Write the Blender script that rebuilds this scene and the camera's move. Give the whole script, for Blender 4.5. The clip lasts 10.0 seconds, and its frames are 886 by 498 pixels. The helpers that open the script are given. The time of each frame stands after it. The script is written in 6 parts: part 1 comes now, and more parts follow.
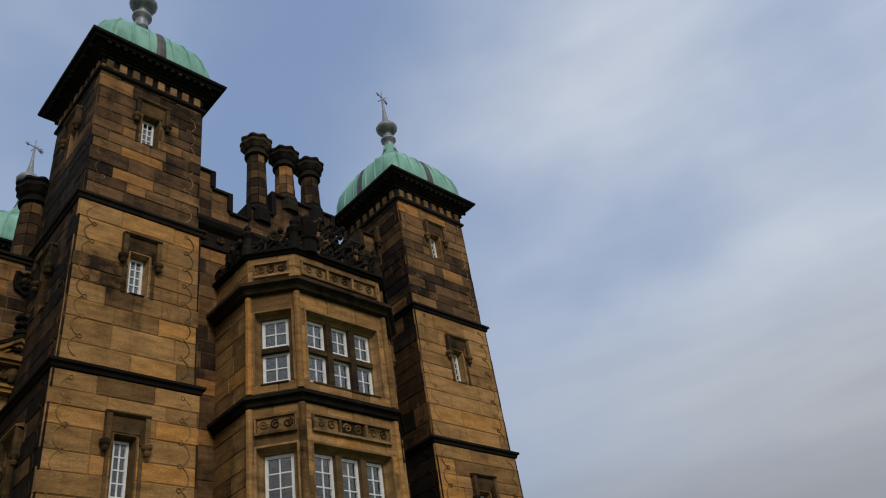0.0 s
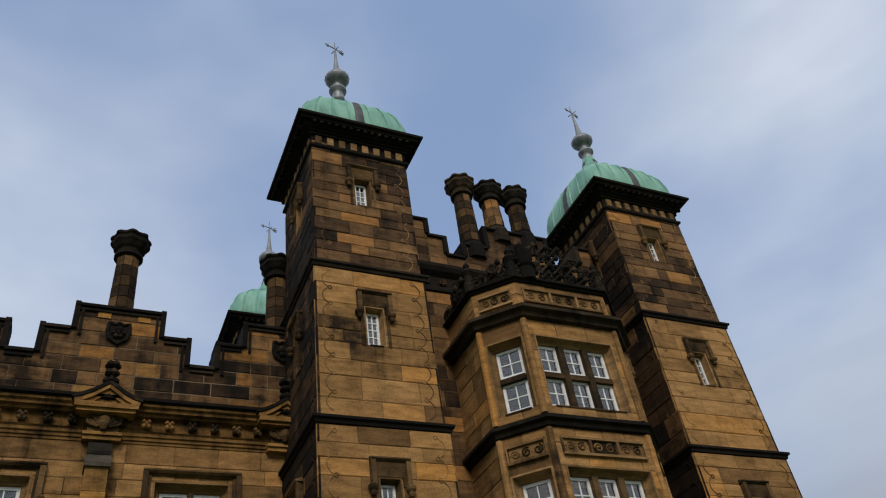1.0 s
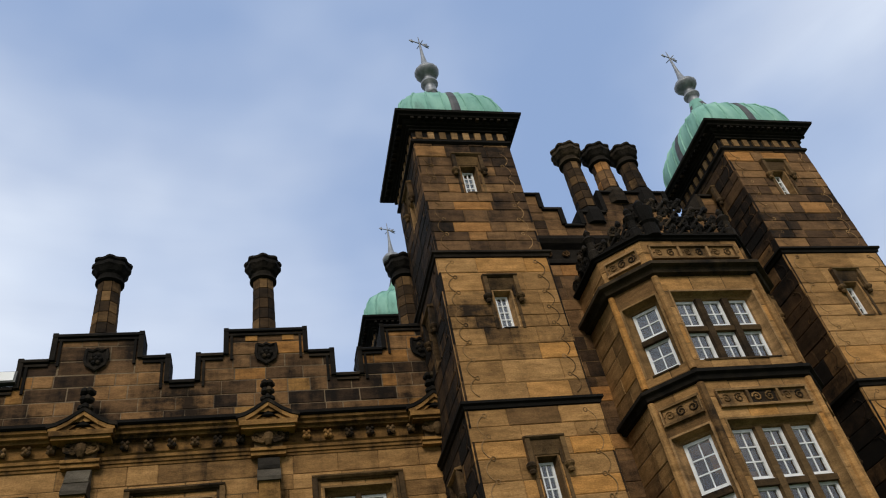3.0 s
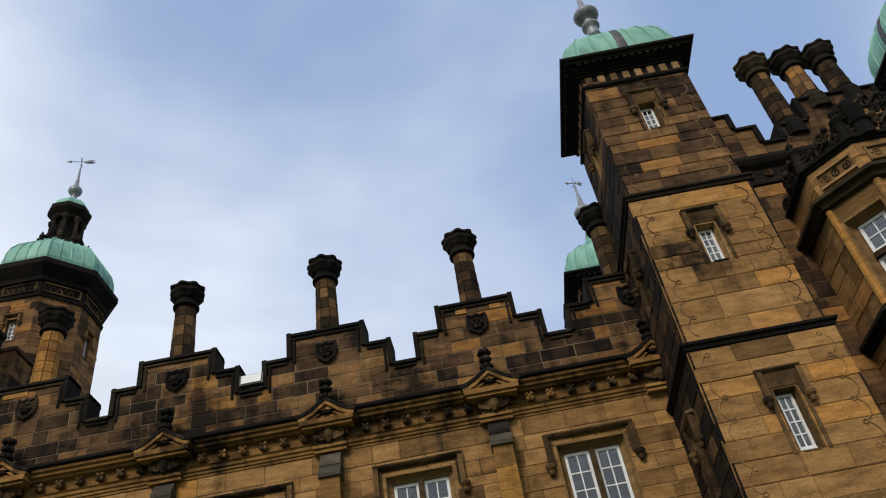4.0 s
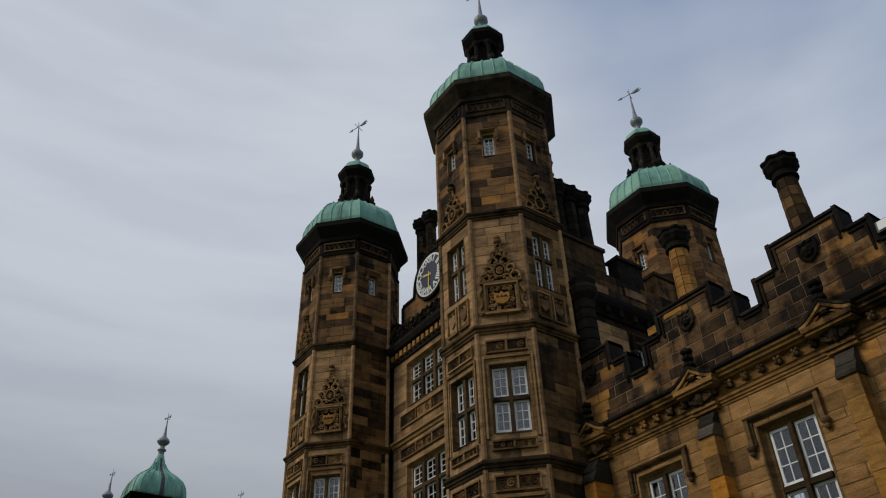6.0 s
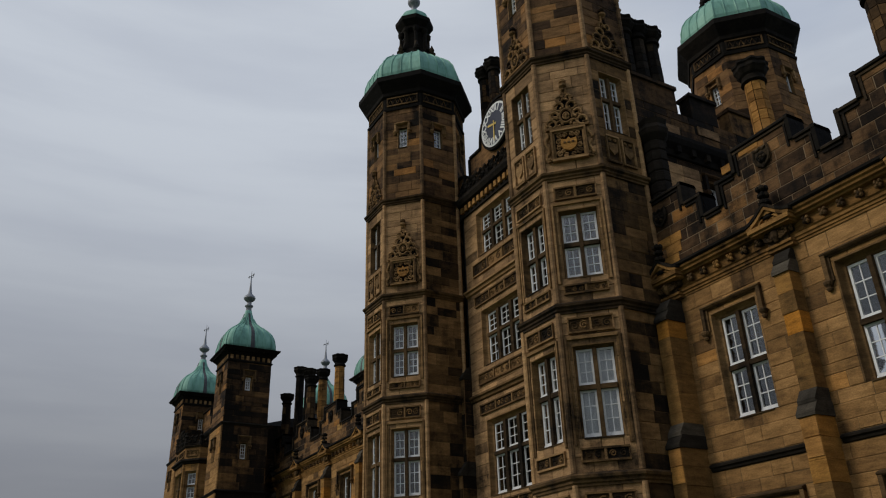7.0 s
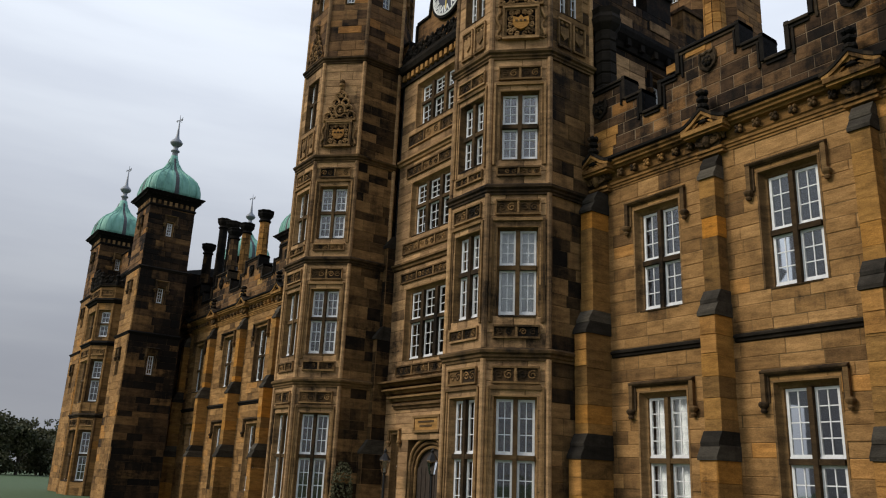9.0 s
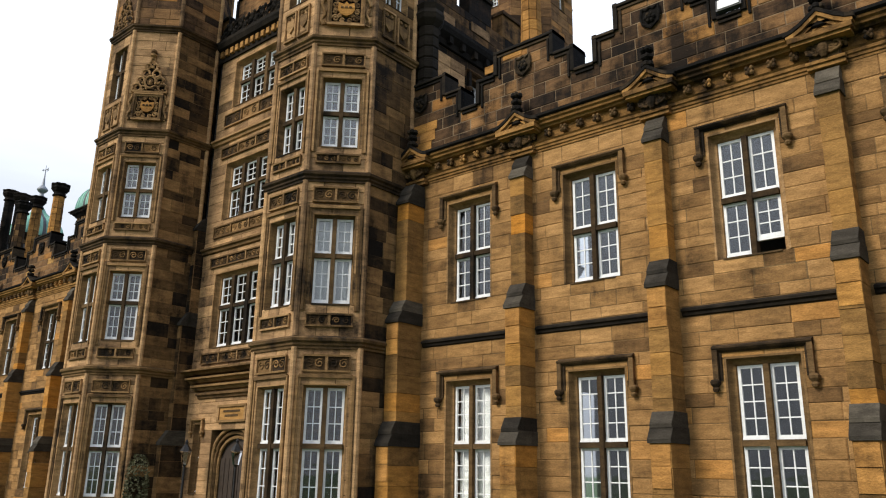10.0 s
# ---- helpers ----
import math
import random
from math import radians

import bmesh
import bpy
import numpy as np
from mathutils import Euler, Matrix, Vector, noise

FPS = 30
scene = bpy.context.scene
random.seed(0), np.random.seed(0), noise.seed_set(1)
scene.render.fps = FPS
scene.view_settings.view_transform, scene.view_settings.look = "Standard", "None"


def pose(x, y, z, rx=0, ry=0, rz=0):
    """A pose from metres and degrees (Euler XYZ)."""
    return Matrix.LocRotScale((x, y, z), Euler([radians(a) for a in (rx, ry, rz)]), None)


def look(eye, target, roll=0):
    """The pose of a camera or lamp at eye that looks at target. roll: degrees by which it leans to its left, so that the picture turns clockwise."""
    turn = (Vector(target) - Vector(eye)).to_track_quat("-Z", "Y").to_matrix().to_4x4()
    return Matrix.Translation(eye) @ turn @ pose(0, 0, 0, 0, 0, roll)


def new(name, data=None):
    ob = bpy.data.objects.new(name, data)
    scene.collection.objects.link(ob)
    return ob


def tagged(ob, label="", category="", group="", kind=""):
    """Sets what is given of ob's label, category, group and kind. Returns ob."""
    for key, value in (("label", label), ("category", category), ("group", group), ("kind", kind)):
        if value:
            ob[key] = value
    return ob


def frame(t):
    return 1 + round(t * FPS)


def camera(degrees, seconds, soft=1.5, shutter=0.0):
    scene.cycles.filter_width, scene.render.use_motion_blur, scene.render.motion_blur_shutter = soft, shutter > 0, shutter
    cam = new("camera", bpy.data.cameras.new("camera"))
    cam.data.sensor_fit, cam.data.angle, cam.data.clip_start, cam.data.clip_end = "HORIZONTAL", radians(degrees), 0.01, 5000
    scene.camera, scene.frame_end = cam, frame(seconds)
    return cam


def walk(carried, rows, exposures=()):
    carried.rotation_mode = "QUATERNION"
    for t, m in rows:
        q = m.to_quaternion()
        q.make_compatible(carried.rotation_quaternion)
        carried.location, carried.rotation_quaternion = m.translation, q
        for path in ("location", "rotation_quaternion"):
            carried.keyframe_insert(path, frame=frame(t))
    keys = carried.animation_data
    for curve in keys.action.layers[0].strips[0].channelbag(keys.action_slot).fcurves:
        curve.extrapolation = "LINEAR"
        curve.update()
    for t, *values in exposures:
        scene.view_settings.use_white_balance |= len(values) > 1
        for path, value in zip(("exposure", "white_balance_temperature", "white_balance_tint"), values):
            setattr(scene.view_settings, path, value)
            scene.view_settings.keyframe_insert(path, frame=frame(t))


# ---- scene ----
# ------------------------------------------------------------------ camera
EYE = (0.0, 0.0, 1.6)
cam = camera(58.85, 10.0, soft=1.1)
walk(cam, [
    (0, pose(*EYE, 125.66, 8.64, -42.13)),
    (0.5, pose(*EYE, 129.13, 7.23, -28.93)),
    (1, pose(*EYE, 129.91, 7.37, -23.18)),
    (1.5, pose(*EYE, 130.00, 8.24, -20.98)),
    (2, pose(*EYE, 130.05, 8.73, -19.11)),
    (2.2, pose(*EYE, 130.03, 9.20, -18.42)),
    (3.3, pose(*EYE, 130.11, 9.07, -6.05)),
    (3.5, pose(*EYE, 129.68, 9.01, -3.33)),
    (4, pose(*EYE, 130.24, 7.92, 7.29)),
    (4.5, pose(*EYE, 130.70, 5.67, 19.90)),
    (5, pose(*EYE, 132.08, 5.21, 32.18)),
    (5.5, pose(*EYE, 132.26, 2.49, 46.56)),
    (6, pose(*EYE, 126.40, 1.69, 55.10)),
    (6.2, pose(*EYE, 123.84, 1.87, 56.32)),
    (7.3, pose(*EYE, 113.92, 1.35, 61.58)),
    (7.5, pose(*EYE, 112.61, 0.43, 60.65)),
    (8, pose(*EYE, 109.32, -2.30, 57.49)),
    (8.5, pose(*EYE, 107.34, -1.64, 57.05)),
    (9, pose(*EYE, 106.41, -2.41, 53.86)),
    (9.5, pose(*EYE, 105.71, -0.88, 45.81)),
    (10, pose(*EYE, 105.99, -0.91, 40.38)),
], exposures=((0.0, -0.15), (0.5, -0.12), (1.0, 0.0), (2.2, 0.13), (3.5, 0.27), (4.5, 0.18), (5.5, -0.18), (6.2, -0.42), (7.5, -0.38), (8.0, -0.08), (8.5, 0.13), (9.0, 0.33), (9.5, 0.74), (10.0, 0.95)))

# ------------------------------------------------------------------ light
SUN_EL, SUN_AZ = 38.0, 200.0     # azimuth clockwise from +y
world = bpy.data.worlds.new("sky")
scene.world = world
world.use_nodes = True


def build_sky():
    nt = world.node_tree
    nt.nodes.clear()
    n = nt.nodes.new
    out, bg, sky = n("ShaderNodeOutputWorld"), n("ShaderNodeBackground"), n("ShaderNodeTexSky")
    sky.sky_type, sky.sun_disc = "NISHITA", False
    sky.sun_elevation, sky.sun_rotation = radians(SUN_EL), radians(SUN_AZ)
    tc, mp, ns = n("ShaderNodeTexCoord"), n("ShaderNodeMapping"), n("ShaderNodeTexNoise")
    mp.inputs["Scale"].default_value, mp.inputs["Location"].default_value = (1.0, 1.0, 1.6), (0.35, 0.1, 0.0)
    ns.inputs["Scale"].default_value, ns.inputs["Detail"].default_value, ns.inputs["Roughness"].default_value = 1.9, 4.0, 0.45
    lk = nt.links.new

    def math_node(op, a, b):
        m = n("ShaderNodeMath")
        m.operation = op
        for k, v in enumerate((a, b)):
            if isinstance(v, (int, float)):
                m.inputs[k].default_value = v
            else:
                lk(v, m.inputs[k])
        return m.outputs[0]

    def mix_node(f, a, b):
        m = n("ShaderNodeMix")
        m.data_type = "RGBA"
        for k, v in (("Factor", f), ("A", a), ("B", b)):
            if isinstance(v, tuple):
                m.inputs[k].default_value = (*v, 1)
            elif isinstance(v, (int, float)):
                m.inputs[k].default_value = v
            else:
                lk(v, m.inputs[k])
        return m.outputs["Result"]

    def smooth(v, lo, hi):
        m = n("ShaderNodeMapRange")
        m.interpolation_type = "SMOOTHSTEP"
        lk(v, m.inputs["Value"])
        m.inputs["From Min"].default_value, m.inputs["From Max"].default_value = lo, hi
        return m.outputs["Result"]

    lk(tc.outputs["Generated"], mp.inputs["Vector"])
    lk(mp.outputs[0], ns.inputs["Vector"])
    dp, sx = n("ShaderNodeVectorMath"), n("ShaderNodeSeparateXYZ")
    dp.operation = "DOT_PRODUCT"
    lk(tc.outputs["Generated"], dp.inputs[0])
    dp.inputs[1].default_value = (0.22, 0.40, 0.89)      # where the cloud is thinnest
    lk(tc.outputs["Generated"], sx.inputs[0])
    cover = math_node("ADD", ns.outputs["Fac"], math_node("MULTIPLY", math_node("SUBTRACT", 0.84, dp.outputs["Value"]), 0.75))
    cloud = smooth(cover, 0.22, 0.76)
    base = mix_node(0.7, sky.outputs[0], (2.3, 3.2, 5.1))
    # cloud thickens to grey towards the horizon
    low = mix_node(smooth(sx.outputs["Z"], 0.0, 0.62), (1.9, 1.98, 2.2), (5.35, 5.78, 6.5))
    mp2, ns2 = n("ShaderNodeMapping"), n("ShaderNodeTexNoise")
    mp2.inputs["Scale"].default_value = (1.0, 1.0, 7.0)
    ns2.inputs["Scale"].default_value, ns2.inputs["Detail"].default_value = 2.6, 5.0
    lk(tc.outputs["Generated"], mp2.inputs["Vector"])
    lk(mp2.outputs[0], ns2.inputs["Vector"])
    thick = mix_node(smooth(ns2.outputs["Fac"], 0.3, 0.7), (0.92, 0.925, 0.94), (1.05, 1.05, 1.04))
    mul = n("ShaderNodeMix")
    mul.data_type, mul.blend_type = "RGBA", "MULTIPLY"
    mul.inputs["Factor"].default_value = 1.0
    lk(low, mul.inputs["A"])
    lk(thick, mul.inputs["B"])
    lk(mix_node(cloud, base, mul.outputs["Result"]), bg.inputs["Color"])
    bg.inputs["Strength"].default_value = 0.13
    lk(bg.outputs[0], out.inputs["Surface"])


build_sky()
sun = new("sun", bpy.data.lights.new("sun", "SUN"))
sun.data.energy, sun.data.angle, sun.data.color = 1.65, radians(18), (1.0, 0.93, 0.82)
_a, _e = radians(SUN_AZ), radians(SUN_EL)
sun.matrix_basis = look((math.sin(_a) * math.cos(_e) * 50, math.cos(_a) * math.cos(_e) * 50, math.sin(_e) * 50), (0, 0, 0))

# ------------------------------------------------------------------ materials


def mat(name, rough=0.9, metal=0.0):
    m = bpy.data.materials.new(name)
    m.use_nodes = True
    b = m.node_tree.nodes["Principled BSDF"]
    b.inputs["Roughness"].default_value, b.inputs["Metallic"].default_value = rough, metal
    return m, m.node_tree.nodes.new, m.node_tree.links.new, b


def ramp(n, stops, mode="LINEAR"):
    r = n("ShaderNodeValToRGB")
    e = r.color_ramp.elements
    r.color_ramp.interpolation = mode
    while len(e) < len(stops):
        e.new(0.5)
    for el, (p, c) in zip(e, stops):
        el.position, el.color = p, (*c, 1) if len(c) == 3 else c
    return r


def noise_tex(n, lk, coord, scale, detail=4.0, rough=0.55, stretch=None):
    t = n("ShaderNodeTexNoise")
    t.inputs["Scale"].default_value, t.inputs["Detail"].default_value, t.inputs["Roughness"].default_value = scale, detail, rough
    if stretch:
        mp = n("ShaderNodeMapping")
        mp.inputs["Scale"].default_value = stretch
        lk(coord, mp.inputs["Vector"])
        lk(mp.outputs[0], t.inputs["Vector"])
    else:
        lk(coord, t.inputs["Vector"])
    return t


def mixc(n, lk, fac, a, b, blend="MIX"):
    m = n("ShaderNodeMix")
    m.data_type, m.blend_type = "RGBA", blend
    for key, v in (("Factor", fac), ("A", a), ("B", b)):
        if isinstance(v, (int, float)):
            m.inputs[key].default_value = v
        elif isinstance(v, tuple):
            m.inputs[key].default_value = (*v, 1)
        else:
            lk(v, m.inputs[key])
    return m.outputs["Result"]


def stone(name, stops, soot, soot_col=(0.0075, 0.0062, 0.005), streak=0.5, block=0.16):
    """Weathered sandstone: every block has its own tone, soot lies in patches and runs down in streaks."""
    m, n, lk, b = mat(name, 0.95)
    b.inputs["Specular IOR Level"].default_value = 0.16
    geo, oi, tc = n("ShaderNodeNewGeometry"), n("ShaderNodeObjectInfo"), n("ShaderNodeTexCoord")
    pos = geo.outputs["Position"]
    add, fr = n("ShaderNodeMath"), n("ShaderNodeMath")
    add.operation, fr.operation = "ADD", "FRACT"
    lk(geo.outputs["Random Per Island"], add.inputs[0])
    lk(oi.outputs["Random"], add.inputs[1])
    lk(add.outputs[0], fr.inputs[0])
    col = ramp(n, stops)
    lk(fr.outputs[0], col.inputs[0])
    bands = noise_tex(n, lk, pos, 2.2, 5, 0.6, (1.0, 1.0, 3.5))
    tone = ramp(n, [(0.3, (0.66, 0.63, 0.58)), (0.7, (1.28, 1.24, 1.18))])
    lk(bands.outputs["Fac"], tone.inputs[0])
    c = mixc(n, lk, 1.0, col.outputs[0], tone.outputs[0], "MULTIPLY")
    big = noise_tex(n, lk, pos, 0.45, 6, 0.62)
    run = noise_tex(n, lk, pos, 1.6, 5, 0.6, (2.2, 2.2, 0.28))
    patch = noise_tex(n, lk, pos, 2.6, 8, 0.72, (1.0, 1.0, 1.7))
    pm = n("ShaderNodeMath")
    pm.operation = "MULTIPLY_ADD"
    lk(patch.outputs["Fac"], pm.inputs[0])
    pm.inputs[1].default_value = 0.6
    lk(big.outputs["Fac"], pm.inputs[2])
    off = n("ShaderNodeMath")
    off.operation = "SUBTRACT"
    lk(pm.outputs[0], off.inputs[0])
    off.inputs[1].default_value = 0.3
    sm = n("ShaderNodeMath")
    sm.operation = "MULTIPLY_ADD"
    lk(run.outputs["Fac"], sm.inputs[0])
    sm.inputs[1].default_value = streak
    lk(off.outputs[0], sm.inputs[2])
    blk = n("ShaderNodeMath")
    blk.operation = "MULTIPLY_ADD"
    lk(fr.outputs[0], blk.inputs[0])
    blk.inputs[1].default_value = -block
    lk(sm.outputs[0], blk.inputs[2])
    lo = 0.5 + streak * 0.5 + 0.21 - block * 0.5 - soot * 0.5
    sr = ramp(n, [(max(0.0, lo - 0.12), (0, 0, 0)), (lo + 0.01, (0.3, 0.3, 0.3)), (min(1.0, lo + 0.17), (0.92, 0.92, 0.92))])
    lk(blk.outputs[0], sr.inputs[0])
    grain = noise_tex(n, lk, pos, 24, 5, 0.7, (1.0, 1.0, 2.2))
    gr = ramp(n, [(0.3, (0.72, 0.70, 0.68)), (0.7, (1.22, 1.2, 1.16))])
    lk(grain.outputs["Fac"], gr.inputs[0])
    c = mixc(n, lk, 1.0, c, gr.outputs[0], "MULTIPLY")
    # thin beds of the sandstone, wavy and of varying strength
    bed = noise_tex(n, lk, pos, 1.0, 7, 0.72, (1.6, 1.6, 11.0))
    bd = ramp(n, [(0.34, (0.60, 0.56, 0.50)), (0.5, (1.0, 1.0, 1.0)), (0.68, (1.16, 1.13, 1.06))])
    lk(bed.outputs["Fac"], bd.inputs[0])
    c = mixc(n, lk, 0.5, c, bd.outputs[0], "MULTIPLY")
    c = mixc(n, lk, sr.outputs[0], c, soot_col)
    lk(c, b.inputs["Base Color"])
    fine = noise_tex(n, lk, pos, 38, 6, 0.7)
    mid = noise_tex(n, lk, pos, 6, 4, 0.6)
    hs = n("ShaderNodeMath")
    hs.operation = "ADD"
    lk(fine.outputs["Fac"], hs.inputs[0])
    lk(mid.outputs["Fac"], hs.inputs[1])
    bp = n("ShaderNodeBump")
    bp.inputs["Strength"].default_value, bp.inputs["Distance"].default_value = 0.8, 0.025
    lk(hs.outputs[0], bp.inputs["Height"])
    lk(bp.outputs[0], b.inputs["Normal"])
    return m


TAN = [(0.0, (0.16, 0.093, 0.042)), (0.10, (0.26, 0.150, 0.062)), (0.5, (0.34, 0.197, 0.080)), (0.88, (0.41, 0.242, 0.102)), (1.0, (0.47, 0.235, 0.068))]
MIX = [(0.0, (0.05, 0.031, 0.019)), (0.2, (0.12, 0.070, 0.038)), (0.5, (0.19, 0.110, 0.055)), (0.85, (0.27, 0.154, 0.070)), (1.0, (0.42, 0.205, 0.068))]
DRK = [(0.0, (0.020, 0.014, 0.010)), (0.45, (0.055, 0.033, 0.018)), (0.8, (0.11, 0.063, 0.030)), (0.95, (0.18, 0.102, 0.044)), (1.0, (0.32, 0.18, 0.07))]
M_TAN = stone("sandstone_ashlar", TAN, 0.13)
M_MIX = stone("weathered_sandstone", MIX, 0.34)
# soot-dark stone; on the corner towers' sides it also holds painted shade
M_DRK = stone("sooty_shaded_sandstone", DRK, 0.62)
M_OCT = stone("tower_sandstone", [(0.0, (0.23, 0.148, 0.082)), (0.2, (0.35, 0.222, 0.120)), (0.7, (0.44, 0.282, 0.152)), (1.0, (0.51, 0.325, 0.168))], 0.22)
# darker tower stone: soot streaks, and the side faces' shade put into the colour
M_SDE = stone("streaked_shaded_sandstone", [(0.0, (0.04, 0.026, 0.015)), (0.5, (0.16, 0.096, 0.042)), (1.0, (0.34, 0.204, 0.090))], 0.44, block=0.20)
M_MLD = stone("moulded_sandstone", [(0.0, (0.15, 0.092, 0.044)), (0.5, (0.25, 0.155, 0.070)), (1.0, (0.38, 0.240, 0.120))], 0.22)
M_HOD = stone("hood_mould_sandstone", [(0.0, (0.07, 0.046, 0.026)), (1.0, (0.19, 0.118, 0.054))], 0.40)
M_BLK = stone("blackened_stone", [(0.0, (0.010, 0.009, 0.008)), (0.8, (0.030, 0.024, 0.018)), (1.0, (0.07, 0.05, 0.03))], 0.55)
M_JNT = stone("lime_mortar", [(0.0, (0.14, 0.090, 0.042)), (1.0, (0.19, 0.125, 0.06))], 0.25)
M_BUT = stone("buttress_sandstone", [(0.0, (0.20, 0.115, 0.042)), (0.5, (0.32, 0.18, 0.060)), (0.8, (0.38, 0.20, 0.055)), (1.0, (0.50, 0.215, 0.032))], 0.10)
M_PAR = stone("parapet_sandstone", [(0.0, (0.05, 0.031, 0.020)), (0.25, (0.11, 0.065, 0.035)), (0.6, (0.19, 0.110, 0.054)), (0.88, (0.28, 0.158, 0.070)), (0.95, (0.34, 0.165, 0.050)), (1.0, (0.46, 0.28, 0.10))], 0.42, block=0.17)
M_SHF = stone("chimney_sandstone", [(0.0, (0.035, 0.023, 0.014)), (0.5, (0.075, 0.046, 0.024)), (0.85, (0.13, 0.078, 0.036)), (1.0, (0.22, 0.132, 0.060))], 0.46, block=0.10)
M_WTH = stone("weathering_stone", [(0.0, (0.028, 0.025, 0.021)), (0.7, (0.055, 0.049, 0.041)), (1.0, (0.11, 0.098, 0.08))], 0.22)
M_MOR = stone("pale_mortar", [(0.0, (0.17, 0.13, 0.085)), (1.0, (0.24, 0.18, 0.12))], 0.20)
M_MUL = stone("mullion_sandstone", [(0.0, (0.05, 0.033, 0.018)), (1.0, (0.13, 0.083, 0.040))], 0.30)
M_CRN = stone("cornice_sandstone", [(0.0, (0.24, 0.132, 0.046)), (1.0, (0.40, 0.225, 0.078))], 0.26)
M_ORG = stone("iron_stained_sandstone", [(0.0, (0.34, 0.17, 0.05)), (0.5, (0.42, 0.22, 0.07)), (1.0, (0.48, 0.25, 0.07))], 0.06)


def copper():
    m, n, lk, b = mat("verdigris_copper", 0.62, 0.1)
    geo = n("ShaderNodeNewGeometry")
    a = noise_tex(n, lk, geo.outputs["Position"], 1.4, 5, 0.6, (1.6, 1.6, 0.5))
    r = ramp(n, [(0.25, (0.05, 0.13, 0.10)), (0.45, (0.16, 0.36, 0.28)), (0.7, (0.27, 0.50, 0.39)), (0.9, (0.36, 0.58, 0.46))])
    lk(a.outputs["Fac"], r.inputs[0])
    lk(r.outputs[0], b.inputs["Base Color"])
    bp = n("ShaderNodeBump")
    bp.inputs["Strength"].default_value, bp.inputs["Distance"].default_value = 0.3, 0.02
    f = noise_tex(n, lk, geo.outputs["Position"], 9, 3)
    lk(f.outputs["Fac"], bp.inputs["Height"])
    lk(bp.outputs[0], b.inputs["Normal"])
    return m


def plain(name, c0, c1, rough, metal=0.0, scale=6.0, bump=0.1):
    m, n, lk, b = mat(name, rough, metal)
    geo = n("ShaderNodeNewGeometry")
    a = noise_tex(n, lk, geo.outputs["Position"], scale, 5, 0.6)
    r = ramp(n, [(0.3, c0), (0.7, c1)])
    lk(a.outputs["Fac"], r.inputs[0])
    lk(r.outputs[0], b.inputs["Base Color"])
    if bump:
        bp = n("ShaderNodeBump")
        bp.inputs["Strength"].default_value, bp.inputs["Distance"].default_value = bump, 0.02
        lk(a.outputs["Fac"], bp.inputs["Height"])
        lk(bp.outputs[0], b.inputs["Normal"])
    return m


def glazing():
    m, n, lk, b = mat("window_glass", 0.03)
    b.inputs["Base Color"].default_value = (0.82, 0.85, 0.86, 1)
    b.inputs["Transmission Weight"].default_value = 1.0
    b.inputs["IOR"].default_value = 1.75
    geo = n("ShaderNodeNewGeometry")
    w = noise_tex(n, lk, geo.outputs["Position"], 2.5, 2)
    bp = n("ShaderNodeBump")
    bp.inputs["Strength"].default_value, bp.inputs["Distance"].default_value = 0.15, 0.02
    lk(w.outputs["Fac"], bp.inputs["Height"])
    lk(bp.outputs[0], b.inputs["Normal"])
    return m


M_COP = copper()
M_WHT = plain("white_paint", (0.66, 0.66, 0.65), (0.82, 0.82, 0.81), 0.45, 0, 9, 0.03)
M_LEAD = plain("grey_lead", (0.16, 0.17, 0.18), (0.30, 0.31, 0.33), 0.5, 0.3, 8)
M_IRON = plain("black_iron", (0.012, 0.012, 0.013), (0.03, 0.028, 0.027), 0.5, 0.4)
M_SLATE = plain("dark_slate", (0.03, 0.03, 0.033), (0.075, 0.073, 0.072), 0.6, 0, 5, 0.2)
M_GLS = glazing()
# the unlit look of the rooms is put into this plaster's dark colour
M_ROOM = plain("dark_room_plaster", (0.10, 0.095, 0.085), (0.14, 0.13, 0.12), 0.9)
M_BLIND = plain("white_blind", (0.78, 0.78, 0.76), (0.86, 0.86, 0.84), 0.8, 0, 3, 0.05)
M_GRASS = plain("mown_grass", (0.03, 0.06, 0.015), (0.06, 0.10, 0.03), 0.95, 0, 3, 0.4)
M_LEAF = plain("tree_leaves", (0.028, 0.036, 0.012), (0.095, 0.085, 0.034), 0.8, 0, 0.9, 0.0)
M_BARK = plain("bark", (0.05, 0.04, 0.03), (0.10, 0.08, 0.06), 0.9, 0, 8, 0.4)

# ------------------------------------------------------------------ mesh helpers


class Face:
    """A wall plane: u runs to the right as seen from outside, d out of the wall, z up."""

    def __init__(self, o, u):
        self.o, self.u = Vector((o[0], o[1], 0)), Vector((u[0], u[1], 0)).normalized()
        self.n = self.u.cross(Vector((0, 0, 1)))

    def p(self, u, d, z):
        q = self.o + self.u * u + self.n * d
        return (q.x, q.y, z)

    def m(self, u=0, d=0, z=0):
        q = self.p(u, d, z)
        return Matrix(((self.u.x, -self.n.x, 0, q[0]), (self.u.y, -self.n.y, 0, q[1]), (0, 0, 1, q[2]), (0, 0, 0, 1)))


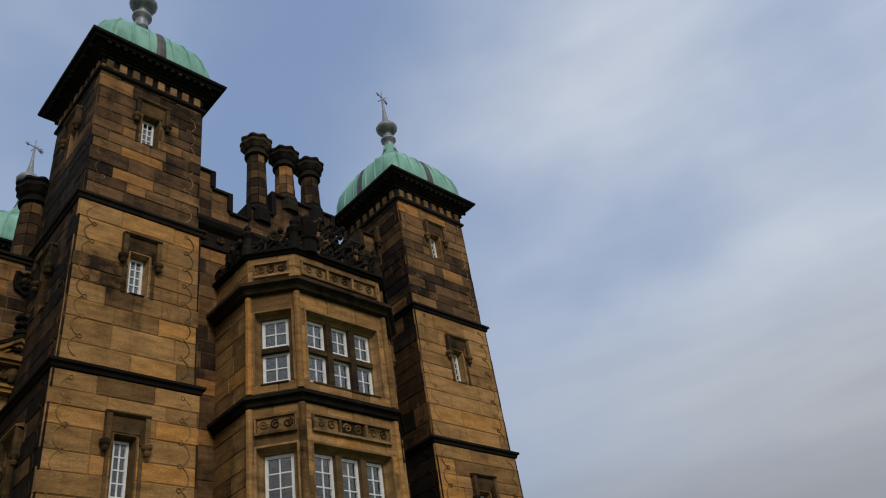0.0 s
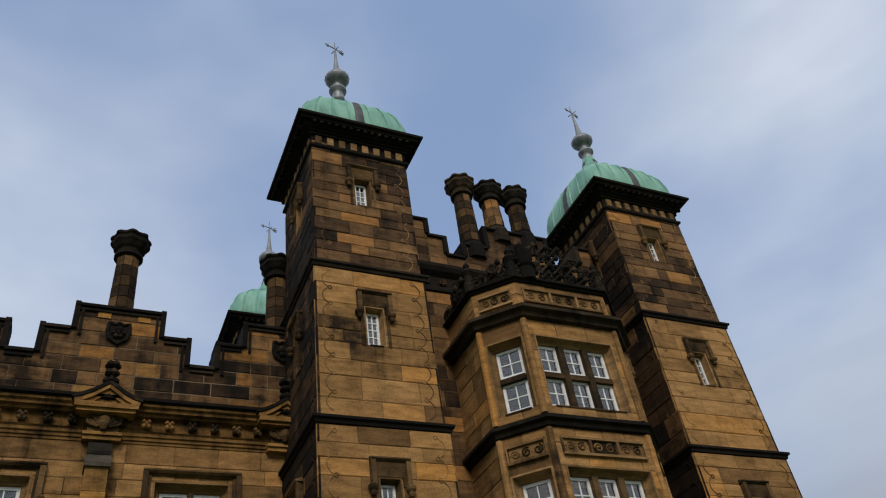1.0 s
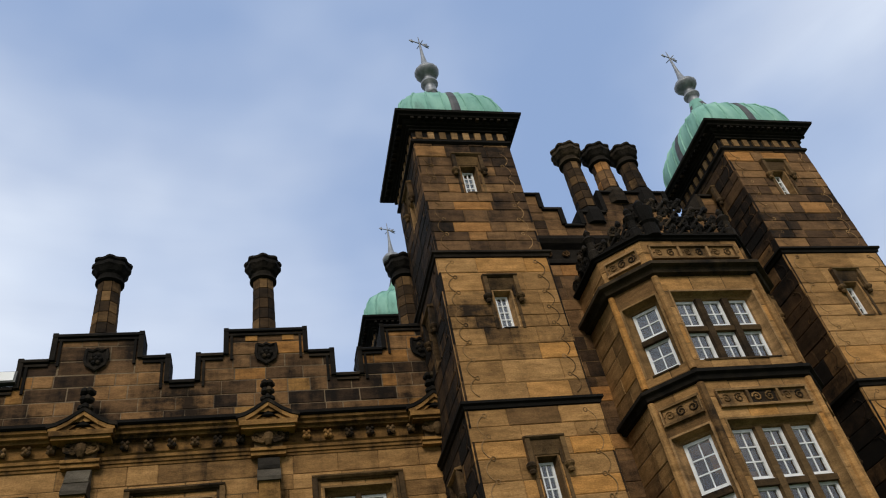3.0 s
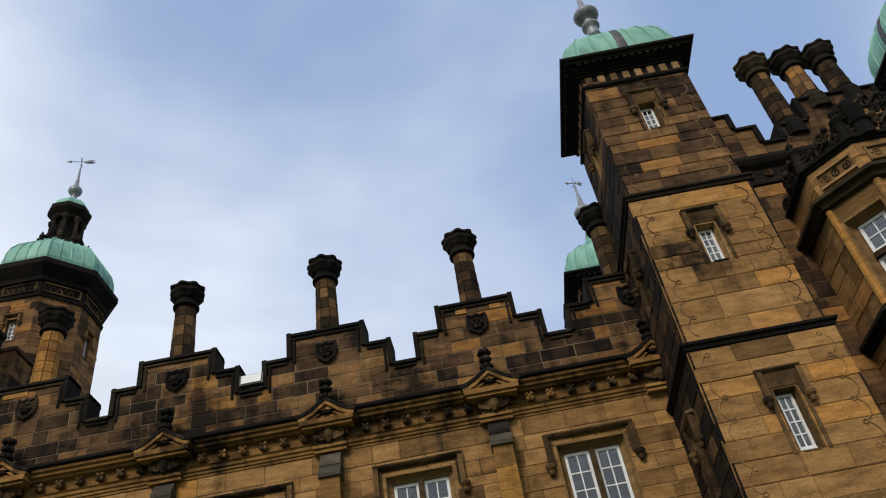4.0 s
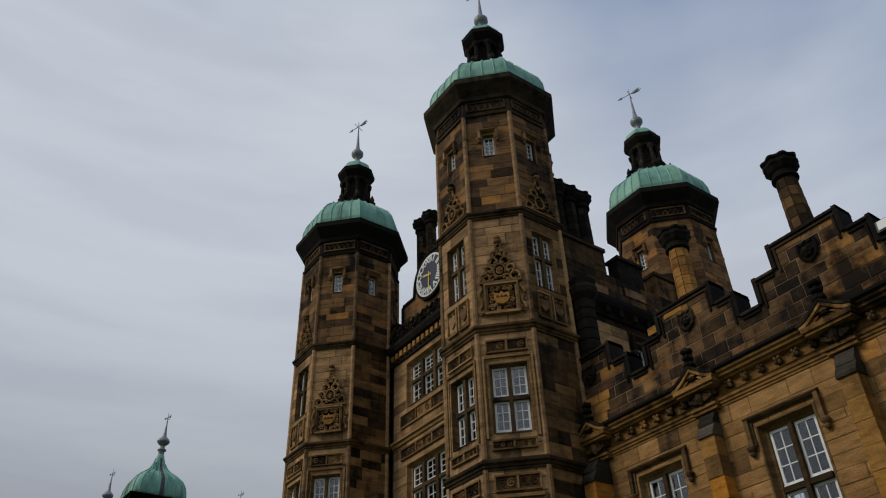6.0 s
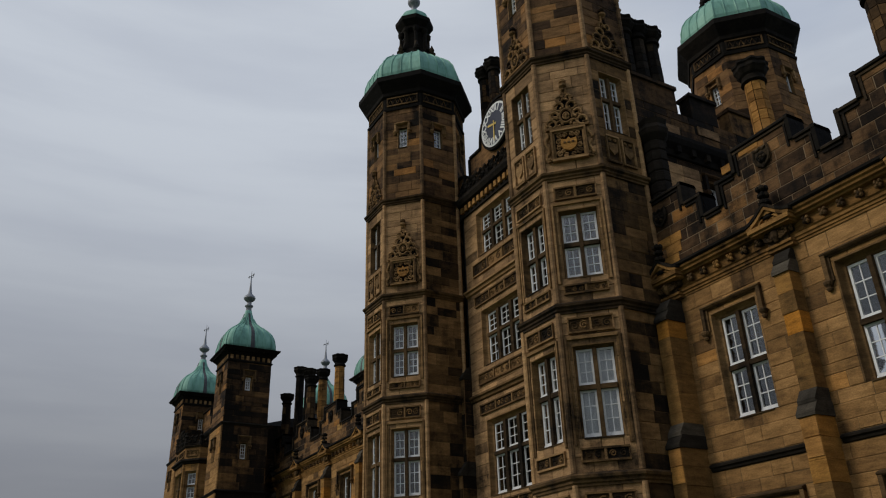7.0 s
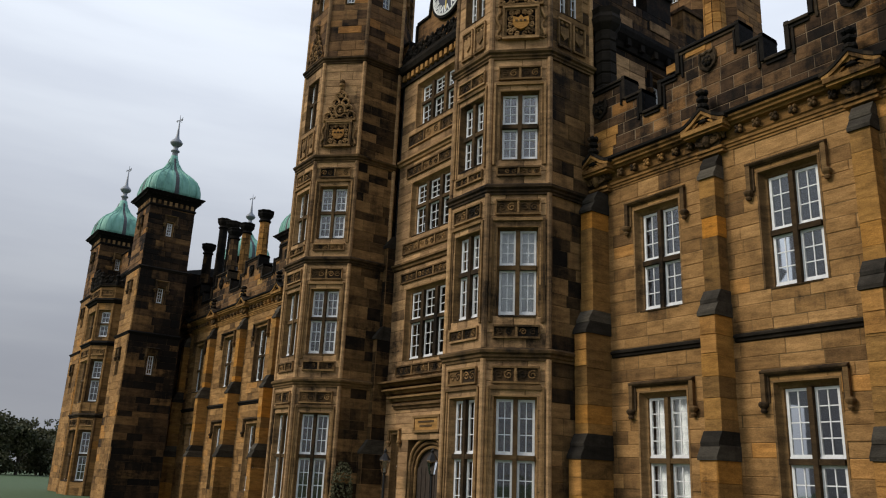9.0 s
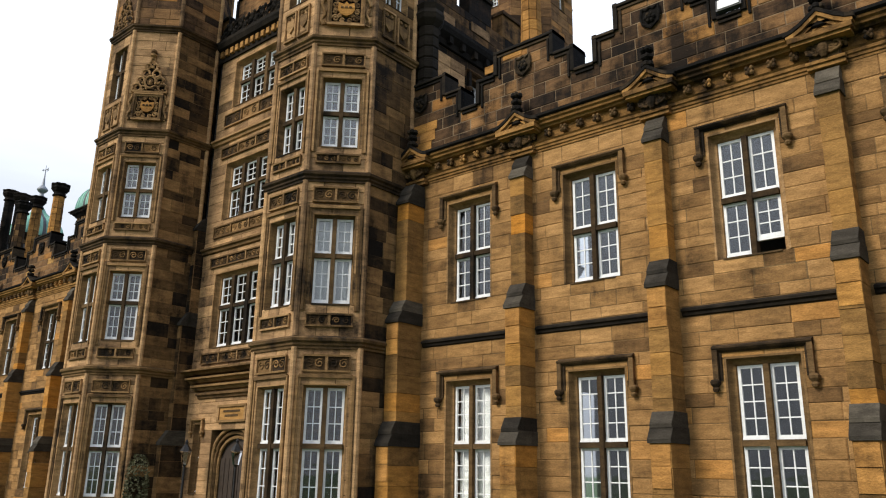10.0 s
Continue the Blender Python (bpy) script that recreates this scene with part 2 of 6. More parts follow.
class Mesh:
    def __init__(self):
        self.v, self.f = [], []

    def hexa(self, pts):
        """Eight corners: bottom ring then top ring, both counter-clockwise from above."""
        k = len(self.v)
        self.v += pts
        self.f += [(k + 3, k + 2, k + 1, k), (k + 4, k + 5, k + 6, k + 7), (k, k + 1, k + 5, k + 4), (k + 1, k + 2, k + 6, k + 5), (k + 2, k + 3, k + 7, k + 6), (k + 3, k, k + 4, k + 7)]

    def box(self, F, u0, u1, d0, d1, z0, z1):
        """d0 inner, d1 outer."""
        p = F.p
        self.hexa([p(u0, d1, z0), p(u1, d1, z0), p(u1, d0, z0), p(u0, d0, z0), p(u0, d1, z1), p(u1, d1, z1), p(u1, d0, z1), p(u0, d0, z1)])

    def block(self, F, u0, u1, d0, d1, z0, z1, c=0.012):
        """A stone with chamfered front edges."""
        p = F.p
        k = len(self.v)
        c = min(c, (u1 - u0) * 0.4, (z1 - z0) * 0.4)
        m = d1 - c
        self.v += [p(u0, d0, z0), p(u1, d0, z0), p(u1, d0, z1), p(u0, d0, z1), p(u0, m, z0), p(u1, m, z0), p(u1, m, z1), p(u0, m, z1),
                   p(u0 + c, d1, z0 + c), p(u1 - c, d1, z0 + c), p(u1 - c, d1, z1 - c), p(u0 + c, d1, z1 - c)]
        for a in (0, 4):
            for i in range(4):
                j = (i + 1) % 4
                self.f.append((k + a + i, k + a + j, k + a + 4 + j, k + a + 4 + i))
        self.f.append((k + 8, k + 9, k + 10, k + 11))

    def prism(self, F, pts, d0, d1):
        """An outline in (u, z), counter-clockwise from outside, pushed from d0 to d1."""
        k, n = len(self.v), len(pts)
        self.v += [F.p(u, d1, z) for u, z in pts] + [F.p(u, d0, z) for u, z in pts]
        self.f.append(tuple(range(k, k + n)))
        self.f.append(tuple(range(k + 2 * n - 1, k + n - 1, -1)))
        self.f += [(k + (i + 1) % n, k + i, k + n + i, k + n + (i + 1) % n) for i in range(n)]

    def side(self, F, pts, u0, u1):
        """An outline in (d, z) pushed along u."""
        k, n = len(self.v), len(pts)
        self.v += [F.p(u0, d, z) for d, z in pts] + [F.p(u1, d, z) for d, z in pts]
        self.f.append(tuple(range(k, k + n)))
        self.f.append(tuple(range(k + 2 * n - 1, k + n - 1, -1)))
        self.f += [(k + (i + 1) % n, k + i, k + n + i, k + n + (i + 1) % n) for i in range(n)]

    def run(self, path, prof, closed=False):
        """A moulding: the profile (d out, z) carried along a plan path whose outside is on its right hand."""
        pts = [Vector((x, y)) for x, y in path]
        n, offs = len(pts), []
        for i in range(n):
            a = (pts[i] - pts[i - 1]).normalized() if (i or closed) else None
            b = (pts[(i + 1) % n] - pts[i]).normalized() if (i < n - 1 or closed) else None
            a, b = a or b, b or a
            na, nb = Vector((a.y, -a.x)), Vector((b.y, -b.x))
            mid = na + nb
            offs.append(mid / max(0.15, mid.dot(na)))
        k, m = len(self.v), len(prof)
        for q, o in zip(pts, offs):
            self.v += [(q.x + o.x * d, q.y + o.y * d, z) for d, z in prof]
        for i in range(n if closed else n - 1):
            j = (i + 1) % n
            self.f += [(k + i * m + a, k + j * m + a, k + j * m + (a + 1) % m, k + i * m + (a + 1) % m) for a in range(m)]
        if not closed:
            self.f.append(tuple(range(k, k + m)))
            self.f.append(tuple(range(k + n * m - 1, k + (n - 1) * m - 1, -1)))

    def loft(self, rings, cap=True):
        k, n = len(self.v), len(rings[0])
        for r in rings:
            self.v += r
        for a in range(len(rings) - 1):
            self.f += [(k + a * n + i, k + a * n + (i + 1) % n, k + (a + 1) * n + (i + 1) % n, k + (a + 1) * n + i) for i in range(n)]
        if cap:
            self.f.append(tuple(range(k + n - 1, k - 1, -1)))
            e = k + (len(rings) - 1) * n
            self.f.append(tuple(range(e, e + n)))

    def lathe(self, x, y, prof, n=16, turn=0.0):
        self.loft([[(x + r * math.cos(turn + i * math.tau / n), y + r * math.sin(turn + i * math.tau / n), z) for i in range(n)] for r, z in prof])

    def tube(self, pts, r, n=6):
        """A round bar through points."""
        rings = []
        for i, q in enumerate(pts):
            t = (Vector(pts[min(i + 1, len(pts) - 1)]) - Vector(pts[max(i - 1, 0)])).normalized()
            s = t.cross(Vector((0.31, 0.17, 0.93))).normalized()
            w = t.cross(s)
            rings.append([tuple(Vector(q) + (s * math.cos(a) + w * math.sin(a)) * r) for a in [-j * math.tau / n for j in range(n)]])
        self.loft(rings)

    def data(self, name, material, smooth=False):
        me = bpy.data.meshes.new(name)
        me.from_pydata(self.v, [], self.f)
        me.materials.append(material)
        if smooth:
            me.polygons.foreach_set("use_smooth", [True] * len(me.polygons))
        me.update()
        return me


def part(name, mesh, material, parent=None, label="", smooth=False, m=None):
    """One mesh object, under a thing or a part, or at top level."""
    ob = new(name, mesh.data(name, material, smooth) if isinstance(mesh, Mesh) else mesh)
    if m is not None:
        ob.matrix_basis = m
    if parent is not None:
        ob.parent = parent
        w = parent.matrix_basis if parent.parent is None else parent.parent.matrix_basis @ parent.matrix_parent_inverse @ parent.matrix_basis
        ob.matrix_parent_inverse = w.inverted()
    if label:
        ob["label"] = label
    return ob


def thing(name, x, y, z, label, category, group="", kind=""):
    ob = new(name)
    ob.matrix_basis = pose(x, y, z)
    return tagged(ob, label, category, group, kind)


def free(u0, u1, z0, z1, holes):
    """The stretches of a course that no opening cuts."""
    out, a = [], u0
    for h in sorted(holes):
        if h[2] < z1 - 1e-4 and h[3] > z0 + 1e-4:
            if h[0] > a:
                out.append((a, h[0]))
            a = max(a, h[1])
    if a < u1:
        out.append((a, u1))
    return out


def core(mb, F, u0, u1, z0, z1, holes=(), thick=0.45):
    zs = sorted({z0, z1, *[z for h in holes for z in h[2:4] if z0 < z < z1]})
    for a, b in zip(zs, zs[1:]):
        for s, e in free(u0, u1, a, b, holes):
            mb.box(F, s + (0.012 if s == u0 else 0), e - (0.012 if e == u1 else 0), -thick, 0, a, b)


UNIT = {}


def unit_stone(material, v):
    """A chamfered unit block, shared by all single stones of one material; local x right, y into the wall, z up."""
    key = (material.name, v)
    if key not in UNIT:
        mb = Mesh()
        mb.block(Face((0, 0), (1, 0)), 0, 1, 0, 1, 0, 1, 0.0)
        c, e = 0.02 + 0.008 * v, 0.05
        mb.v = mb.v[:4] + [(x, -0.72, z) for x, y, z in mb.v[4:8]] + [(c if x < 0.5 else 1 - c, -1.0, e if z < 0.5 else 1 - e) for x, y, z in mb.v[8:]]
        UNIT[key] = mb.data("stone", material)
    return UNIT[key]


def ashlar(mb, F, u0, u1, z0, z1, holes=(), course=0.33, size=(0.45, 1.1), proud=0.010, gap=0.004, rnd=None, ends=0.0, single=None):
    """Coursed blocks over a wall plane, broken at openings; ends laps the blocks round the corners. single: (parent, material, budget list, test) lays single stones."""
    rnd = rnd or random
    zs = sorted({z0, z1, *[z for h in holes for z in h[2:4] if z0 < z < z1]})
    rows = []
    for a, b in zip(zs, zs[1:]):
        k = max(1, round((b - a) / course))
        cuts = [a + (b - a) * i / k + (rnd.uniform(-0.05, 0.05) if 0 < i < k else 0) for i in range(k + 1)]
        rows += list(zip(cuts, cuts[1:]))
    for a, b in rows:
        for s, e in free(u0, u1, a, b, holes):
            x = s
            while x < e - 1e-4:
                w = rnd.uniform(*size)
                if e - x - w < size[0] * 0.6:
                    w = e - x
                s0 = x + gap / 2 - (ends + gap / 2 if x == u0 else 0)
                e0 = min(x + w, e) - gap / 2 + (ends + gap / 2 if x + w >= u1 - 1e-6 else 0)
                d = proud + rnd.uniform(-0.007, 0.007)
                if single and single[2][0] > 0 and single[3](x + w / 2, (a + b) / 2):
                    single[2][0] -= 1
                    m = F.m(s0, -0.03, a + gap / 2) @ Matrix.Diagonal((e0 - s0, d + 0.03, b - a - gap, 1))
                    part("stone", unit_stone(single[1], rnd.randrange(3)), None, single[0], m=m)
                else:
                    mb.block(F, s0, e0, -0.03, d, a + gap / 2, b - gap / 2)
                x += w


SASH = {}


def sash_data(w, h, cols, rows):
    """A white sash with thin glazing bars, and its pane; local x right, y into the wall, z up."""
    key = (round(w, 3), round(h, 3), cols, rows)
    if key not in SASH:
        F = Face((0, 0), (1, 0))
        s, g = Mesh(), Mesh()
        t = min(0.055, w * 0.16)
        s.box(F, 0, t, -0.05, 0, 0, h)
        s.box(F, w - t, w, -0.05, 0, 0, h)
        s.box(F, t, w - t, -0.05, 0, h - t, h)
        s.box(F, t, w - t, -0.05, 0.012, 0, t * 1.5)
        s.box(F, 0, w, -0.05, 0.022, -0.03, t * 0.8)
        for i in range(1, cols):
            x = t + (w - 2 * t) * i / cols
            s.box(F, x - 0.011, x + 0.011, -0.035, -0.008, t * 1.5, h - t)
        for i in range(1, rows):
            z = t * 1.5 + (h - 2.5 * t) * i / rows
            s.box(F, t, w - t, -0.034, -0.010, z - 0.011, z + 0.011)
        g.box(F, t, w - t, -0.030, -0.024, t, h - t)
        SASH[key] = s.data("sash", M_WHT), g.data("pane", M_GLS)
    return SASH[key]


def window(F, u0, u1, z0, z1, lights=2, transoms=(), recess=0.2, parent=None, bars=(2, 3), blind=0.0, material=None, mull=0.1, label="", raised=None):
    """A stone-mullioned window that fills an opening: mullions and transoms, white sashes, panes."""
    mb = Mesh()
    w = (u1 - u0 - mull * (lights - 1)) / lights
    for i in range(1, lights):
        c = u0 + w * i + mull * (i - 1)
        mb.box(F, c, c + mull, -recess - 0.12, -recess + 0.10, z0, z1)
    zz = [z0, *transoms, z1]
    for t in transoms:
        mb.box(F, u0, u1, -recess - 0.12, -recess + 0.085, t - 0.055, t + 0.055)
    mb.side(F, [(-recess - 0.12, z0 - 0.02), (0.03, z0 - 0.02), (0.03, z0 + 0.01), (-recess + 0.02, z0 + 0.06), (-recess - 0.12, z0 + 0.06)][::-1], u0, u1)
    win = part("window", mb, material or M_MUL, parent, label or "stone mullions with white multi-paned sashes")
    if parent is None:
        tagged(win, label or "stone-mullioned window with white multi-paned sashes", "window", "mullioned windows", "structure")
    for i in range(lights):
        x = u0 + i * (w + mull)
        for k, (a, b) in enumerate(zip(zz, zz[1:])):
            a = a + (0.05 if k else 0.06)
            b = b - (0.055 if k < len(zz) - 2 else 0.0)
            if raised == (i, k):
                a += 0.26
            s, g = sash_data(w, b - a, *bars)
            part("sash", s, None, win, m=F.m(x, -recess, a))
            pane = part("pane", g, None, win, m=F.m(x, -recess, a))
            pane.visible_shadow = False
    if blind:
        bl = Mesh()
        bl.box(F, u0 + 0.04, u1 - 0.04, -recess - 0.17, -recess - 0.155, z1 - (z1 - z0) * blind, z1)
        part("blind", bl, M_BLIND, win, "drawn white roller blind")
    return win


def hood(mb, F, u0, u1, z, drop=0.5, t=0.11, p=0.14):
    """A square-headed hood mould of two rolls with dropped ends and carved bell-shaped stops."""
    prof = [(0.0, z - t * 0.25), (p * 0.3, z - t * 0.25), (p * 0.36, z), (p * 0.7, z + t * 0.1), (p, z + t * 0.5), (p, z + t * 0.8), (0.0, z + t * 1.35)]
    mb.side(F, prof[::-1], u0, u1)
    for a, b, s in ((u0, u0 + t, -1), (u1 - t, u1, 1)):
        mb.side(F, [(0.0, z - drop), (p * 0.85, z - drop), (p * 0.85, z + t * 0.4), (0.0, z + t * 0.4)][::-1], a, b)
        i0, i1 = (b, b + t * 0.55) if s < 0 else (a - t * 0.55, a)
        mb.side(F, [(0.0, z - drop), (p * 0.35, z - drop), (p * 0.35, z), (0.0, z)][::-1], i0, i1)
        x, y, _ = F.p((a + b) / 2 + s * t * 0.25, p * 0.55, 0)
        zz, r = z - drop, t * 0.95
        mb.lathe(x, y, [(r * 0.5, zz - r * 2.2), (r * 0.75, zz - r * 1.7), (r * 0.55, zz - r * 1.3), (r * 1.05, zz - r * 0.7), (r * 1.15, zz - r * 0.2), (r * 0.8, zz + 0.02)], 8)


BOXES = {}


def box_data(name, w, d, h, material):
    """A shared box that stands on a wall plane: x right, out of the wall by d, z up."""
    key = (name, w, d, h, material.name)
    if key not in BOXES:
        mb = Mesh()
        mb.box(Face((0, 0), (1, 0)), 0, w, 0, d, 0, h)
        BOXES[key] = mb.data(name, material)
    return BOXES[key]


def architrave(mb, F, u0, u1, z0, z1, t=0.13, steps=2):
    """Jambs and head of an opening: a fillet, a hollow splay that runs back to the window, and an inner fillet."""
    prof = [(-0.018, 0.018), (t * 0.16, 0.018), (t * 0.16, -0.02)]
    prof += [(t * (0.16 + 0.62 * (1 - math.cos(a))), -0.02 - 0.14 * math.sin(a)) for a in (0.35, 0.8, 1.2, math.pi / 2)]
    prof += [(t * 0.9, -0.16), (t * 0.9, -0.19), (t, -0.19), (t, -0.32)]
    rings = [[F.p(u0 + o, d, z0), F.p(u0 + o, d, z1 - o), F.p(u1 - o, d, z1 - o), F.p(u1 - o, d, z0)] for o, d in [(-0.018, -0.05), *prof]]
    k = len(mb.v)
    for r in rings:
        mb.v += r
    for a in range(len(rings) - 1):
        mb.f += [(k + a * 4 + i, k + a * 4 + i + 1, k + a * 4 + 5 + i, k + a * 4 + 4 + i) for i in range(3)]


def string_prof(z, p=0.12, h=0.22):
    return [(-0.02, z), (p * 0.45, z + h * 0.12), (p * 0.6, z + h * 0.4), (p, z + h * 0.5), (p, z + h * 0.72), (-0.02, z + h)][::-1]


def vane(mb, x, y, z0, z1, size=0.35):
    """A lead rod with a weather vane of crossed, pointed arms."""
    mb.lathe(x, y, [(0.035, z0), (0.02, z1 - 0.25), (0.012, z1)], 6)
    c = z1 - 0.32
    mb.tube([(x - size, y - size * 0.3, c), (x + size, y + size * 0.3, c)], 0.018, 5)
    mb.tube([(x - size * 0.2, y + size * 0.5, c - 0.06), (x + size * 0.2, y - size * 0.5, c - 0.06)], 0.014, 5)
    F = Face((x, y), (1, 0.3))
    mb.prism(F, [(0.05, c + 0.0), (0.2, c - 0.09), (size * 0.95, c - 0.1), (size * 0.7, c), (size * 0.95, c + 0.12), (0.25, c + 0.10)], -0.012, 0.012)
    mb.prism(F, [(-size * 1.15, c), (-size * 0.75, c - 0.08), (-size * 0.75, c + 0.08)], -0.012, 0.012)


def spiral(F, u, z, r, turns, d, a0=0.0, hand=1, n=18):
    return [F.p(u + hand * r * (1 - 0.8 * i / n) * math.cos(a0 + turns * math.tau * i / n), d, z + r * (1 - 0.8 * i / n) * math.sin(a0 + turns * math.tau * i / n)) for i in range(n + 1)]


def carved_band(F, u0, u1, z0, z1, n, parent):
    """A moulded frame with n sunk panels of carved strapwork."""
    mb = Mesh()
    t = 0.045
    for a, b in ((z0, z0 + t), (z1 - t, z1)):
        mb.box(F, u0, u1, 0.0, 0.075, a, b)
    w = (u1 - u0) / n
    for i in range(n + 1):
        x = u0 + w * i
        mb.box(F, max(u0, x - t * 0.6), min(u1, x + t * 0.6), 0.0, 0.07, z0 + t, z1 - t)
    band = part("panel_frame", mb, M_MLD, parent)
    for i in range(n):
        c, h = u0 + w * (i + 0.5), (z1 - z0) / 2 - t
        zc = (z0 + z1) / 2
        cv = Mesh()
        cv.box(F, c - w / 2 + t, c + w / 2 - t, 0.0, 0.028, z0 + t, z1 - t)
        r = h * 0.72
        k = max(1, round((w - 0.12) / (r * 2.3)))
        for j in range(k):
            x = c + (j - (k - 1) / 2) * (w - 0.1) / k
            cv.tube(spiral(F, x, zc, r, 1.4, 0.035, j, 1 if j % 2 else -1, 12), 0.017, 5)
        part("carved_panel", cv, M_SDE, band, "sunk panel of carved strapwork")


def shield_panel(F, u, z, w, h, parent):
    mb = Mesh()
    for a, b, e, f in ((u - w / 2, u + w / 2, z, z + 0.05), (u - w / 2, u + w / 2, z + h - 0.05, z + h), (u - w / 2, u - w / 2 + 0.045, z + 0.05, z + h - 0.05), (u + w / 2 - 0.045, u + w / 2, z + 0.05, z + h - 0.05)):
        mb.box(F, a, b, 0, 0.07, e, f)
    fr = part("panel_frame", mb, M_MLD, parent)
    sh = Mesh()
    k = w * 0.32
    c = z + h * 0.52
    sh.prism(F, [(u - k, c + k * 1.1), (u - k, c - k * 0.4), (u, c - k * 1.4), (u + k, c - k * 0.4), (u + k, c + k * 1.1)], 0, 0.06)
    sh.tube(spiral(F, u - k * 0.6, z + h * 0.84, 0.05, 1.3, 0.04, 0, -1, 10), 0.018, 5)
    sh.tube(spiral(F, u + k * 0.6, z + h * 0.84, 0.05, 1.3, 0.04, 0, 1, 10), 0.018, 5)
    part("carved_shield", sh, M_MLD, fr)


def crest(F, u, z, w, h, parent, material, d=0.05):
    """A pyramid of openwork strapwork: a ring with a boss, paired C-scrolls that climb to a neck, and a knop on top."""
    mb = Mesh()
    r0 = 0.04

    def arc(cu, cz, r, a0, a1, q, n=12, e=1.0):
        return [F.p(u + q * (cu + r * math.cos(a0 + (a1 - a0) * i / n)), d + 0.02, z + cz + r * e * math.sin(a0 + (a1 - a0) * i / n)) for i in range(n + 1)]

    mb.box(F, u - w / 2, u + w / 2, 0, d + 0.05, z - 0.02, z + 0.04)
    zc = h * 0.24
    mb.tube(arc(0, zc, w * 0.15, 0, math.tau, 1, 18, 1.25), r0, 6)
    mb.tube(arc(0, zc, w * 0.07, 0, math.tau, 1, 12, 1.25), r0 * 0.7, 6)
    x, y, _ = F.p(u, d + 0.03, 0)
    mb.lathe(x, y, [(0.02, z + zc - 0.07), (0.05, z + zc), (0.02, z + zc + 0.07)], 8)
    for q in (-1, 1):
        for cu, cz, r, a0, a1 in ((w * 0.36, h * 0.10, w * 0.115, -0.5, 5.0), (w * 0.27, h * 0.27, w * 0.10, -1.2, 4.4), (w * 0.15, h * 0.44, w * 0.11, -1.8, 3.9), (w * 0.10, h * 0.60, w * 0.085, -1.8, 3.6), (w * 0.17, h * 0.085, w * 0.075, 3.6, -1.6)):
            mb.tube(arc(cu, cz, r, a0, a1, q), r0, 6)
            px, py, _ = F.p(u + q * (cu + r * math.cos(a1) * 0.6), d + 0.03, 0)
            pz = z + cz + r * math.sin(a1) * 0.6
            mb.lathe(px, py, [(0.012, pz - 0.045), (0.042, pz), (0.012, pz + 0.045)], 6)
        side = ((0.49, 0.02), (0.47, 0.16), (0.37, 0.22), (0.38, 0.33), (0.26, 0.39), (0.25, 0.50), (0.14, 0.56), (0.13, 0.66), (0.05, 0.72), (0.05, 0.84))
        mb.tube([F.p(u + q * w * a, d + 0.01, z + h * b) for a, b in side], r0 * 0.9, 6)
        mb.tube([F.p(u + q * w * 0.16, d, z + zc), F.p(u + q * w * 0.30, d, z + zc + 0.04), F.p(u + q * w * 0.34, d, z + h * 0.14)], r0 * 0.8, 6)
    for zz, r in ((z + h * 0.80, 0.06), (z + h * 0.88, 0.11), (z + h * 0.97, 0.10)):
        mb.lathe(x, y, [(r * 0.4, zz - r * 0.8), (r, zz - r * 0.3), (r, zz + r * 0.3), (r * 0.4, zz + r * 0.8)], 8)
    cr = part("carved_crest", mb, material, parent, "carved openwork strapwork crest")
    # thin black plate that sets off the openwork
    bk = Mesh()
    bk.prism(F, [(u - w * 0.44, z + 0.04), (u + w * 0.44, z + 0.04), (u + w * 0.33, z + h * 0.25), (u + w * 0.2, z + h * 0.46), (u + w * 0.06, z + h * 0.7), (u - w * 0.06, z + h * 0.7), (u - w * 0.2, z + h * 0.46), (u - w * 0.33, z + h * 0.25)], 0.0, 0.02)
    part("sunk_field", bk, M_BLK, cr, "black plate behind the carving")
    return cr


